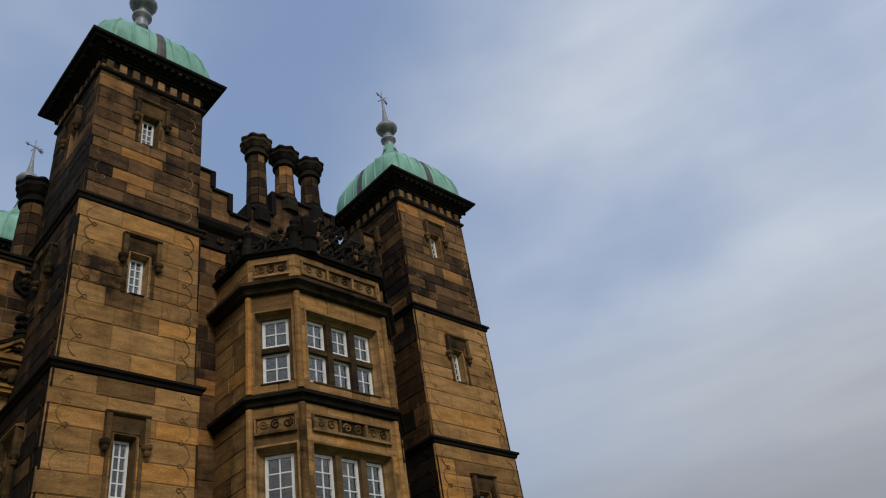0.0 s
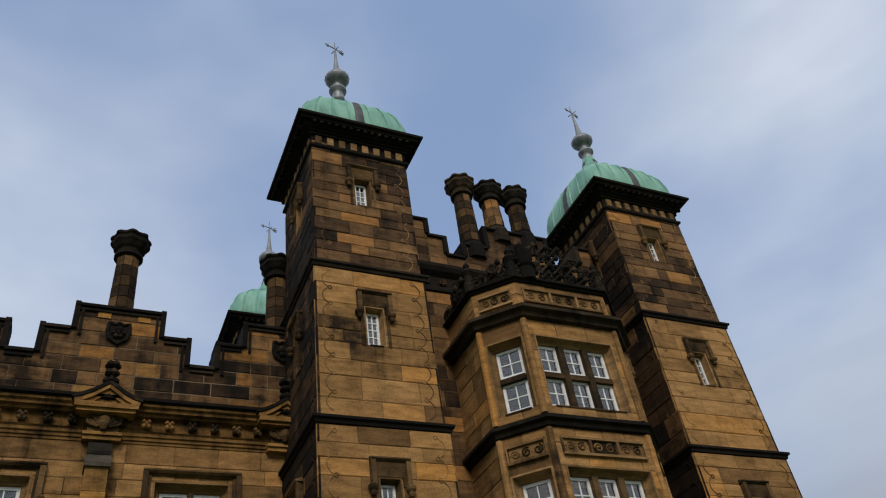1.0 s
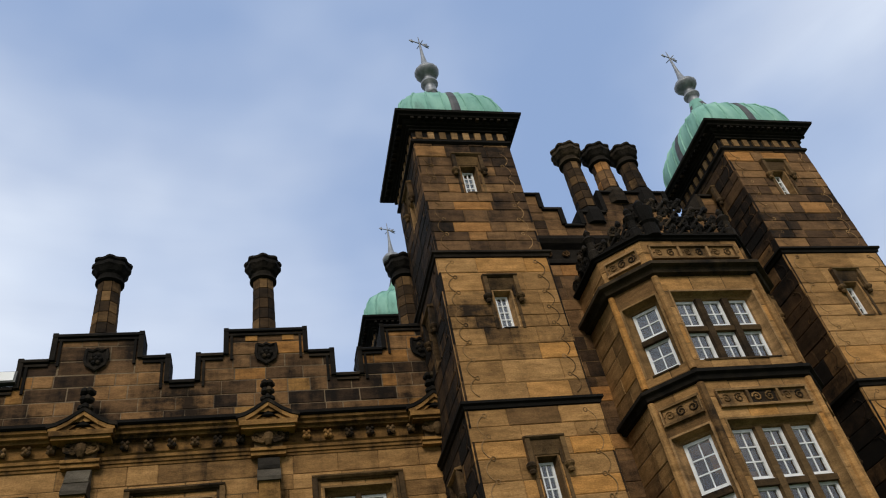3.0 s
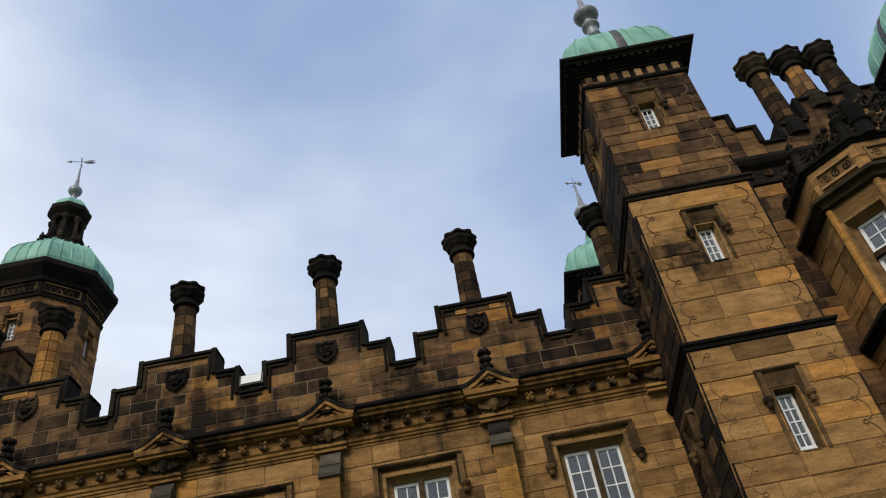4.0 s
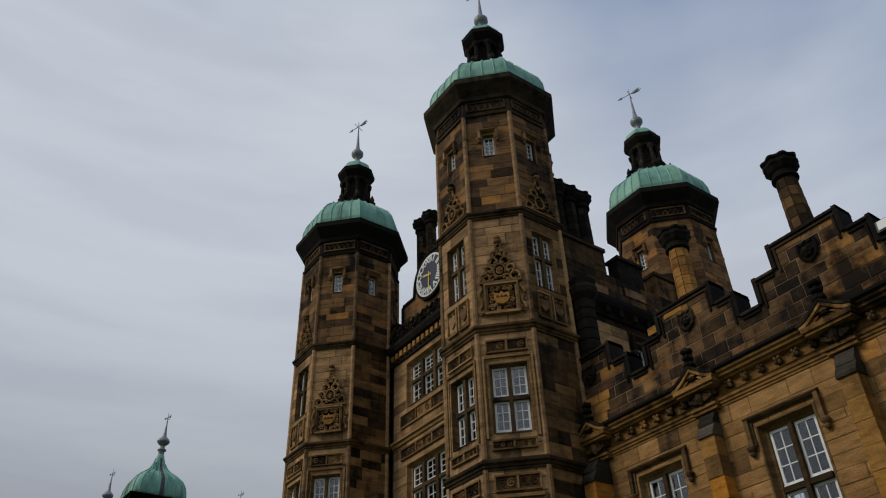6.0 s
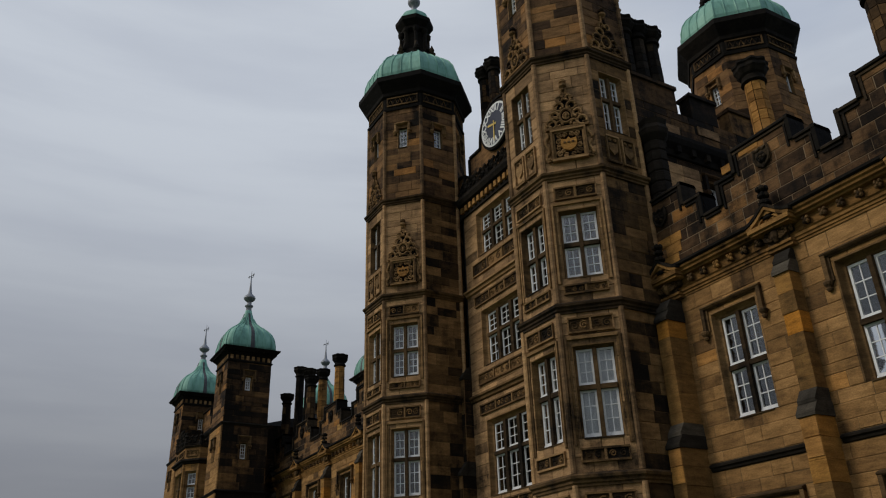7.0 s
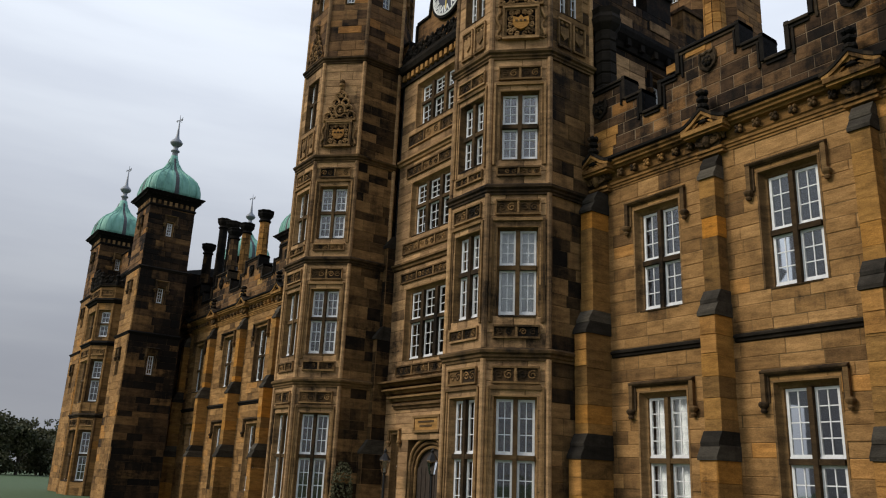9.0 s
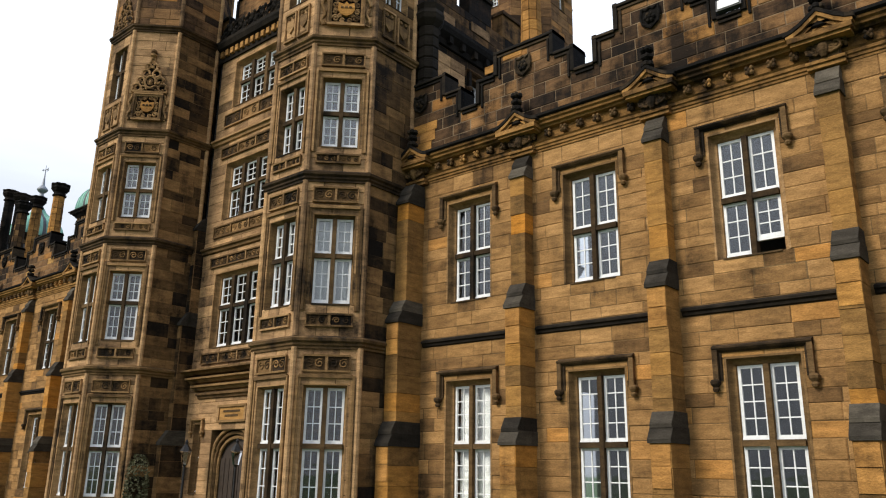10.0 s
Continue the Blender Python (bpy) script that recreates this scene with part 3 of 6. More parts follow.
def coat_of_arms(F, u, z, parent):
    """A square carved frame with a shield among scrolls, side consoles, and a strapwork crest above it."""
    fr = Mesh()
    w, t = 0.96, 0.055
    for k, dd in ((0, 0.13), (1, 0.09)):
        o = t * k
        a, b, e, f = u - w / 2 + o, u + w / 2 - o, z + o, z + 0.98 - o
        fr.box(F, a, b, 0, dd, e, e + t)
        fr.box(F, a, b, 0, dd, f - t, f)
        fr.box(F, a, a + t, 0, dd, e + t, f - t)
        fr.box(F, b - t, b, 0, dd, e + t, f - t)
    frame_ = part("armorial_frame", fr, M_MLD, parent)
    sc = Mesh()
    for q in (-1, 1):
        for k, (dx, dz, r) in enumerate(((0.27, 0.22, 0.10), (0.29, 0.42, 0.08), (0.28, 0.62, 0.09), (0.24, 0.80, 0.085), (0.09, 0.17, 0.075), (0.08, 0.80, 0.07), (0.16, 0.30, 0.05))):
            sc.tube(spiral(F, u + q * dx, z + dz, r, 1.4, 0.07, k, q, 12), 0.026, 6)
    part("strapwork", sc, M_MLD, frame_, "carved strapwork scrolls")
    # thin black plate inside the frame
    bk = Mesh()
    bk.box(F, u - w / 2 + 0.1, u + w / 2 - 0.1, -0.01, 0.022, z + 0.1, z + 0.88)
    part("sunk_field", bk, M_BLK, frame_, "black field behind the shield")
    sh = Mesh()
    sh.prism(F, [(u - 0.2, z + 0.66), (u - 0.22, z + 0.46), (u - 0.14, z + 0.33), (u, z + 0.28), (u + 0.14, z + 0.33), (u + 0.22, z + 0.46), (u + 0.2, z + 0.66), (u + 0.06, z + 0.62), (u, z + 0.70), (u - 0.06, z + 0.62)], 0.0, 0.12)
    part("carved_shield", sh, M_ORG, frame_, "pale carved stone shield")
    for k in range(3):
        part("shield_charge", box_data("shield_charge", 0.07, 0.02, 0.05, M_HOD), None, frame_, m=F.m(u - 0.145 + 0.11 * k, 0.12, z + 0.5))
    for q in (-1, 1):
        sp = Mesh()
        sp.tube([F.p(u + q * (0.58 + 0.05 * math.sin(k * 1.3)), 0.05, z + 0.02 + 0.1 * k) for k in range(10)], 0.04, 6)
        sp.tube(spiral(F, u + q * 0.56, z + 0.08, 0.07, 1.3, 0.05, 0, q, 10), 0.03, 6)
        part("side_scroll", sp, M_MLD, parent)
    crest(F, u, z + 1.02, 1.16, 1.55, parent, M_MLD, 0.06)


# ------------------------------------------------------------------ levels of the building
WALL_Y = 14.0
AXIS = -19.87
Z_STR, Z_COR, Z_STEP = 4.50, 8.68, (10.48, 11.08, 11.66)

# ------------------------------------------------------------------ ground
g = Mesh()
g.v = [(-2500, -2500, 0), (2500, -2500, 0), (2500, 2500, 0), (-2500, 2500, 0)]
g.f = [(0, 1, 2, 3)]
tagged(part("ground", g, M_GRASS), "mown grass lawn in front of the building", "ground", kind="structure")

# ------------------------------------------------------------------ wings
def chimney(x, y, z0, z1, group="octagonal chimneys", material=None):
    """An octagonal shaft of coursed blocks on a moulded foot, with a cap of rolls and a crenellated crown."""
    c = thing("chimney", x, y, z0, "octagonal sandstone chimney shaft with flared black cap", "chimney", group)
    t8 = math.pi / 8
    a = z1 - 0.60
    co = Mesh()
    co.lathe(x, y, [(0.35, z0 - 0.3), (0.35, z0 + 0.08), (0.30, z0 + 0.22), (0.25, z0 + 0.26), (0.225, a + 0.02)], 8, t8)
    shaft = part("shaft", co, M_BLK, c)
    s = Mesh()
    n = max(2, round((a - z0 - 0.28) / 0.30))
    for k in range(n):
        lo, hi = z0 + 0.28 + (a - z0 - 0.28) * k / n, z0 + 0.28 + (a - z0 - 0.28) * (k + 1) / n
        r = 0.268 - 0.03 * (k + 0.5) / n
        for i in range(8):
            w0, w1 = t8 + i * math.pi / 4 + 0.035, t8 + (i + 1) * math.pi / 4 - 0.035
            ring = lambda q, z: [(x + q * math.cos(w0), y + q * math.sin(w0), z), (x + q * math.cos(w1), y + q * math.sin(w1), z)]
            b0, b1, f0, f1 = ring(r - 0.04, lo), ring(r - 0.04, hi), ring(r, lo + 0.012), ring(r, hi - 0.012)
            s.hexa([b0[0], f0[0], f0[1], b0[1], b1[0], f1[0], f1[1], b1[1]])
    tagged(part("shaft_facing", s, material or M_SHF, shaft), kind="stuff")
    k = Mesh()
    rings = []
    for r, z, lobe in ((0.24, a, 0), (0.30, a + 0.03, 0), (0.30, a + 0.08, 0), (0.25, a + 0.11, 0), (0.26, a + 0.20, 0), (0.31, a + 0.25, 0.02), (0.36, a + 0.34, 0.05), (0.39, a + 0.38, 0.06), (0.39, a + 0.46, 0.06), (0.355, a + 0.475, 0.05), (0.365, a + 0.50, 0.07), (0.40, a + 0.53, 0.08), (0.40, a + 0.585, 0.08), (0.37, a + 0.60, 0.07), (0.2, a + 0.60, 0), (0.18, a + 0.40, 0)):
        rings.append([(x + r * (1 + lobe * math.cos(8 * w)) * math.cos(w), y + r * (1 + lobe * math.cos(8 * w)) * math.sin(w), z) for w in [q * math.tau / 40 for q in range(40)]])
    k.loft(rings)
    part("cap", k, M_BLK, c, "black crenellated chimney cap")
    return c


def wing(xl, L, bay, first, tag, blinds):
    """Two storeys of five bays between buttresses, a bracketed cornice and a stepped parapet."""
    F = Face((xl, WALL_Y), (1, 0))
    rnd = random.Random(len(tag))
    axes = [first + bay * i for i in range(6)]
    wins = [a + bay / 2 for a in axes[:5]]
    holes = []
    for c in wins:
        holes += [(c - 0.66, c + 0.66, 5.5, 8.0), (c - 0.66, c + 0.66, 0.75, 3.68)]
    cm, st = Mesh(), Mesh()
    core(cm, F, 0, L, 0, 9.0, holes)
    wall = tagged(part("wall_" + tag, cm, M_JNT), "honey-brown coursed sandstone ashlar wing wall", "wall", kind="structure")
    ashlar(st, F, 0, L, 0, Z_STR, holes, 0.29, (0.4, 1.0), rnd=rnd, single=(wall, M_TAN, [110 if tag == "east" else 0], lambda u, z: u < 12 and z > 1))
    ashlar(st, F, 0, L, Z_STR + 0.2, 9.0, holes, 0.29, (0.4, 1.0), rnd=rnd, single=(wall, M_TAN, [185 if tag == "east" else 0], lambda u, z: u < 13))
    tagged(part("ashlar_facing", st, M_TAN, wall), kind="stuff")
    mo = Mesh()
    for a, b in zip(axes, axes[1:]):
        mo.side(F, [(d, z) for d, z in string_prof(Z_STR, 0.10, 0.2)], max(0, a + 0.25), min(L, b - 0.25))
    part("string_course", mo, M_BLK, wall, "black weathered string course")
    for c, bl in zip(wins, blinds):
        for z0, z1, tr, br, b in ((5.5, 8.0, 6.66, (2, 3), 0.0), (0.75, 3.68, 2.2, (2, 4), bl)):
            ar = Mesh()
            architrave(ar, F, c - 0.66, c + 0.66, z0, z1)
            part("window_surround", ar, M_MLD, wall)
            hd = Mesh()
            hood(hd, F, c - 0.86, c + 0.86, z1 + 0.12, 0.52, 0.095, 0.13)
            part("hood_mould", hd, M_HOD, wall, "dark dropped hood mould")
            up_ = (1, 0) if tag == "east" and z0 > 5 and c is wins[2] else None
            window(F, c - 0.53, c + 0.53, z0, z1 - 0.13, 2, (tr,), 0.2, None, br, b, raised=up_, label="stone-mullioned window with one raised white sash" if up_ else "")
    # buttresses
    for a in axes:
        if a < 0.2 or a > L - 0.2:
            continue
        bm_, wm = Mesh(), Mesh()
        ex = 0.26 if tag == "east" and a == axes[0] else 0.0
        for z0, z1, d, w in ((0, 2.2, 0.76, 0.205), (2.2, 5.05, 0.56, 0.20), (5.05, 8.08, 0.33, 0.195)):
            z = z0 + (0.35 if z0 else 0)
            n = max(1, round((z1 - z) / 0.45))
            for i in range(n):
                bm_.box(F, a - w + rnd.uniform(0, 0.012), a + w - rnd.uniform(0, 0.012), -0.02, d + ex + rnd.uniform(-0.008, 0.008), z + (z1 - z) * i / n + 0.004, z + (z1 - z) * (i + 1) / n - 0.004)
        for z, d0, d1, w in ((2.2, 0.76, 0.56, 0.205), (5.05, 0.56, 0.33, 0.20), (8.08, 0.33, 0.1, 0.195)):
            for i in range(2):
                da, db = d0 + ex + (d1 - d0) * i / 2 + 0.05, d0 + ex + (d1 - d0) * (i + 1) / 2 + 0.05
                wm.side(F, [(0, z - 0.02 + 0.27 * i), (da, z - 0.02 + 0.27 * i), (da, z + 0.05 + 0.27 * i), (db - 0.03, z + 0.27 * (i + 1)), (0, z + 0.27 * (i + 1))][::-1], a - w - 0.006 - 0.012 * (1 - i), a + w + 0.006 + 0.012 * (1 - i))
        b = part("buttress", bm_, M_BUT, wall, "iron-stained orange sandstone buttress")
        part("weathering", wm, M_WTH, b, "sloped black weathering stones")
        for z, d in ((2.2, 0.76 + ex), (5.05, 0.56 + ex)):
            for k in range(2):
                part("stone", box_data("stone", 0.36, 0.03, 0.36, M_ORG), None, b, "iron-stained orange stone", m=F.m(a - 0.18, d - 0.012, z - 0.4 - 0.38 * k))
    # cornice with brackets
    co = Mesh()
    bed = [(-0.02, 0.0), (0.03, 0.0), (0.03, 0.05), (0.055, 0.06), (0.055, 0.11), (0.085, 0.13), (0.085, 0.19), (0.12, 0.22), (0.05, 0.24), (0.05, 0.47), (0.16, 0.49), (0.18, 0.53), (0.24, 0.55), (0.25, 0.60), (0.30, 0.63), (0.31, 0.68), (-0.02, 0.70)]
    co.side(F, [(d, Z_COR + z) for d, z in bed][::-1], 0, L)
    corn = part("cornice", co, M_CRN, wall)
    wg = Mesh()
    wg.side(F, [(d, Z_COR + z) for d, z in ((-0.02, 0.703), (0.33, 0.685), (0.37, 0.71), (0.37, 0.77), (0.30, 0.81), (-0.02, 0.94))][::-1], 0, L)
    part("cornice_weathering", wg, M_BLK, corn, "black weathered cornice top")
    i = 0
    bk = Mesh()
    B0 = Face((0, 0), (1, 0))
    bk.box(B0, -0.055, 0.055, 0, 0.10, 0.01, 0.14)
    for px, pz in ((-0.045, 0.03), (0.045, 0.03), (-0.045, 0.12), (0.045, 0.12), (0.0, 0.075)):
        bk.lathe(px, -0.105, [(0.012, pz - 0.045), (0.04, pz - 0.015), (0.04, pz + 0.015), (0.012, pz + 0.045)], 6)
    dark, pale = bk.data("bracket", M_HOD), bk.data("bracket", M_CRN)
    u, k = 0.2, 0
    while u < L:
        if min(abs(u - a) for a in axes) > 0.3:
            k += 1
            part("bracket", pale if k % 13 in (4, 5) else dark, None, corn, "" if k % 13 not in (4, 5) else "carved bracket in fresh orange stone", m=F.m(u, 0.05, Z_COR + 0.28))
        u += 0.41
    # pediments
    for a in axes:
        pd, wd = Mesh(), Mesh()
        z = Z_COR + 0.56
        sweep = [(0.0, 0.40), (0.12, 0.31), (0.26, 0.20), (0.42, 0.11), (0.56, 0.07)]
        pd.prism(F, [(a - 0.46, z), (a + 0.46, z), (a + 0.3, z + 0.14), (a + 0.12, z + 0.24), (a, z + 0.33), (a - 0.12, z + 0.24), (a - 0.3, z + 0.14)], 0.1, 0.28)
        pd.box(F, a - 0.54, a + 0.54, 0.1, 0.43, z - 0.08, z + 0.02)
        pd.box(F, a - 0.50, a + 0.50, 0.1, 0.38, z - 0.14, z - 0.08)
        for k, dd in ((0, 0.42), (1, 0.37), (2, 0.32)):
            o = 0.085 * k
            for s in (-1, 1):
                for (ua, za), (ub, zb) in zip(sweep, sweep[1:]):
                    lo_a, lo_b = max(0.02, za - o - 0.08), max(0.02, zb - o - 0.08)
                    q = [(a + s * ub, z + max(0.021, zb - o)), (a + s * ua, z + max(0.021, za - o)), (a + s * ua, z + lo_a), (a + s * ub, z + lo_b)]
                    if za - o > 0.05:
                        pd.prism(F, q if s > 0 else q[::-1], 0.2, dd)
        for s in (-1, 1):
            for (ua, za), (ub, zb) in zip(sweep, sweep[1:]):
                q = [(a + s * ub * 1.06, z + zb + 0.08), (a + s * ua * 1.06, z + za + 0.08), (a + s * ua * 1.06, z + za + 0.002), (a + s * ub * 1.06, z + zb + 0.002)]
                wd.prism(F, q if s > 0 else q[::-1], 0.03, 0.44)
        p_ = part("pediment", pd, M_CRN, wall)
        part("coping", wd, M_BLK, p_)
        fi = Mesh()
        x, y, _ = F.p(a, 0.32, 0)
        zf = z + 0.44
        fi.lathe(x, y, [(0.08, zf - 0.04), (0.05, zf + 0.06), (0.09, zf + 0.1), (0.05, zf + 0.16), (0.05, zf + 0.3), (0.02, zf + 0.5)], 8)
        for zz, r in ((zf + 0.06, 0.13), (zf + 0.24, 0.11), (zf + 0.40, 0.13)):
            for j in range(5):
                w = j * math.tau / 5 + zz * 9
                fi.lathe(x + r * 0.62 * math.cos(w), y + r * 0.62 * math.sin(w), [(0.02, zz - 0.06), (0.07, zz - 0.02), (0.065, zz + 0.04), (0.02, zz + 0.08)], 6)
        part("crocketed_finial", fi, M_BLK, p_)
        cv = Mesh()
        zc = Z_COR + 0.30
        cv.box(F, a - 0.26, a + 0.26, 0.04, 0.18, zc - 0.2, zc + 0.16)
        for j in range(3):
            for s in (-1, 1):
                cv.tube(spiral(F, a + s * (0.06 + 0.075 * j), zc + 0.02 * (-1) ** j, 0.10, 1.4, 0.23, j * 1.9, s, 10), 0.034, 6)
        px, py, pz = F.p(a, 0.23, zc)
        cv.lathe(px, py, [(0.04, pz - 0.16), (0.1, pz - 0.06), (0.11, pz + 0.04), (0.05, pz + 0.14)], 9)
        part("carved_boss", cv, M_HOD, p_, "weathered carved foliage boss")
        for zz, dd, hh in ((Z_COR - 0.02, 0.16, 0.07), (Z_COR + 0.06, 0.2, 0.06)):
            im = Mesh()
            im.box(F, a - 0.29 - dd * 0.2, a + 0.29 + dd * 0.2, 0.0, dd, zz, zz + hh)
            part("impost", im, M_CRN, p_)
    # stepped parapet
    par = tagged(part("parapet_" + tag, parapet_core(F, L, axes), M_MOR), "stepped battlement parapet of soot-blackened sandstone blocks", "parapet", kind="structure")
    st = Mesh()
    z0 = Z_COR + 0.88
    one = (par, M_PAR, [290 if tag == "east" else 0], lambda u, z: True)
    ashlar(st, F, 0, L, z0, Z_STEP[0] - 0.07, (), 0.28, (0.3, 0.8), rnd=rnd, single=one, proud=0.010, gap=0.012)
    for a in axes:
        for hw, za, zb in ((1.40, Z_STEP[0] - 0.07, Z_STEP[1] - 0.07), (0.80, Z_STEP[1] - 0.07, Z_STEP[2] - 0.07)):
            u0, u1 = max(0, a - hw), min(L, a + hw)
            if u1 - u0 > 0.3:
                ashlar(st, F, u0, u1, za, zb, (), 0.28, (0.3, 0.8), rnd=rnd, single=one, proud=0.010, gap=0.012)
    tagged(part("ashlar_facing", st, M_PAR, par), kind="stuff")
    if tag == "east":
        for u, z, w, h in ((0.06, 9.60, 0.62, 0.27), (0.30, 9.885, 0.5, 0.27), (0.06, 10.17, 0.42, 0.24), (0.5, 10.17, 0.36, 0.24), (2.42, 11.16, 0.36, 0.2), (2.98, 11.35, 0.55, 0.2), (13.0, 11.35, 0.24, 0.17), (13.75, 11.35, 0.24, 0.17)):
            part("stone", box_data("stone", w, 0.024, h, M_ORG), None, par, "iron-stained orange stone", m=F.m(u, 0.0, z))
    # copings run up and down the steps
    cp = Mesh()
    outline = [(0.0, Z_STEP[0])]
    for a in axes:
        for s, hw, zz in ((-1, 1.40, 1), (-1, 0.86, 2), (1, 0.86, 1), (1, 1.40, 0)):
            outline.append((a + s * hw, outline[-1][1]))
            outline.append((a + s * hw, Z_STEP[zz]))
    outline.append((L, Z_STEP[0]))
    t = 0.10
    for (ua, za), (ub, zb) in zip(outline, outline[1:]):
        ua, ub = max(0, min(L, ua)), max(0, min(L, ub))
        if abs(za - zb) < 1e-6:
            if ub - ua > 0.02:
                cp.side(F, [(-0.5, za - t), (0.085, za - t), (0.085, za - t * 0.5), (0.03, za), (-0.45, za)][::-1], ua - 0.0, ub + 0.0)
                cp.box(F, ua + 0.01, ub - 0.01, 0.0, 0.05, za - t - 0.085, za - t - 0.035)
        elif 0.02 < ua < L - 0.02:
            lo, hi = min(za, zb), max(za, zb)
            s = 1 if zb > za else -1
            cp.box(F, ua - (0.0 if s > 0 else t), ua + (t if s > 0 else 0.0), -0.46, 0.075, lo - t * 0.6, hi - 0.004)
            v0 = ua + s * (t + 0.06)
            cp.box(F, v0 - 0.025, v0 + 0.025, 0.0, 0.048, lo - t - 0.084, hi - t - 0.036)
    part("coping", cp, M_BLK, par, "black moulded coping")
    for a in axes:
        if 0.2 < a < L:
            rs = Mesh()
            zc = 11.0
            pts = [(-0.19, 0.24), (-0.21, 0.02), (-0.17, -0.12), (0.0, -0.24), (0.17, -0.12), (0.21, 0.02), (0.19, 0.24), (0.08, 0.20), (0.0, 0.25), (-0.08, 0.20)]
            rs.prism(F, [(a + p, zc + q) for p, q in pts], 0.0, 0.05)
            rs.tube([F.p(a + p, 0.055, zc + q) for p, q in pts + pts[:1]], 0.035, 6)
            for i in range(6):
                w = i * math.tau / 6
                px, py, pz = F.p(a + 0.085 * math.cos(w), 0.07, zc + 0.085 * math.sin(w))
                rs.lathe(px, py, [(0.02, pz - 0.05), (0.05, pz - 0.02), (0.05, pz + 0.02), (0.02, pz + 0.05)], 6)
            px, py, pz = F.p(a, 0.085, zc)
            rs.lathe(px, py, [(0.02, pz - 0.05), (0.05, pz), (0.02, pz + 0.05)], 8)
            part("carved_shield", rs, M_BLK, par, "blackened carved rose on a shield")
    for a in axes[1 if first < 1 else 0:]:
        x, y, _ = F.p(a - (0.10 if tag == "east" and abs(a - axes[2]) < 0.1 else 0.03), -0.38, 0)
        if 0.3 < a < L:
            chimney(x, y, 11.5, 13.79 if tag == "east" else 14.15, "wing chimneys", M_ORG if (tag == "east" and abs(a - axes[1]) < 0.1) or (tag == "west" and abs(a - axes[3]) < 0.1) else None)
    # slate roof behind
    rf = Mesh()
    rf.side(F, [(-0.4, 9.6), (-0.4, 9.7), (-5.5, 11.4), (-11, 9.7), (-11, 9.6)][::-1], 0, L)
    tagged(part("roof_" + tag, rf, M_SLATE), "low slate roof behind the parapet", "roof", kind="structure")
    # added inner wall and floor, coloured dark so the rooms look unlit
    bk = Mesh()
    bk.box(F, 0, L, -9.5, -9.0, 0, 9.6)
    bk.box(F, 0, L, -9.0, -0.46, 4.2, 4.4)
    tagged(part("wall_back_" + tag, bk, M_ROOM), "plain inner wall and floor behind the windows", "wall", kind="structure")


def parapet_core(F, L, axes):
    mb = Mesh()
    mb.box(F, 0, L, -0.4, 0, 9.0, Z_STEP[0] - 0.07)
    for a in axes:
        for hw, za, zb in ((1.40, Z_STEP[0] - 0.07, Z_STEP[1] - 0.07), (0.86, Z_STEP[1] - 0.07, Z_STEP[2] - 0.07)):
            u0, u1 = max(0, a - hw), min(L, a + hw)
            if u1 > u0:
                mb.box(F, u0 + 0.01, u1 - 0.01, -0.4, 0, za, zb)
    return mb


wing(-13.14, 16.84, 3.28, 0.30, "east", (1.0, 0.0, 0.0, 0.0, 0.0))
wing(-47.44, 20.84, 4.0, -0.16, "west", (0.0, 0.0, 0.0, 0.0, 0.0))

# ------------------------------------------------------------------ corner pavilions
TW = ((0.0, 8.14, 1.24), (8.14, 11.66, 1.19), (11.66, 15.45, 1.14))


def square_faces(cx, cy, h):
    return [Face((cx - h, cy - h), (1, 0)), Face((cx + h, cy - h), (0, 1)), Face((cx + h, cy + h), (-1, 0)), Face((cx - h, cy + h), (0, -1))]


def ogee_square(mb, cx, cy, prof, n=48):
    """A dome on a square plan with rounded hips; prof: (half width, z, squareness)."""
    rings = []
    for r, z, q in prof:
        ring = []
        for i in range(n):
            a = i * math.tau / n
            c, s = math.cos(a), math.sin(a)
            k = (abs(c) ** q + abs(s) ** q) ** (-1 / q)
            ring.append((cx + r * k * c, cy + r * k * s, z))
        rings.append(ring)
    mb.loft(rings)
    return rings


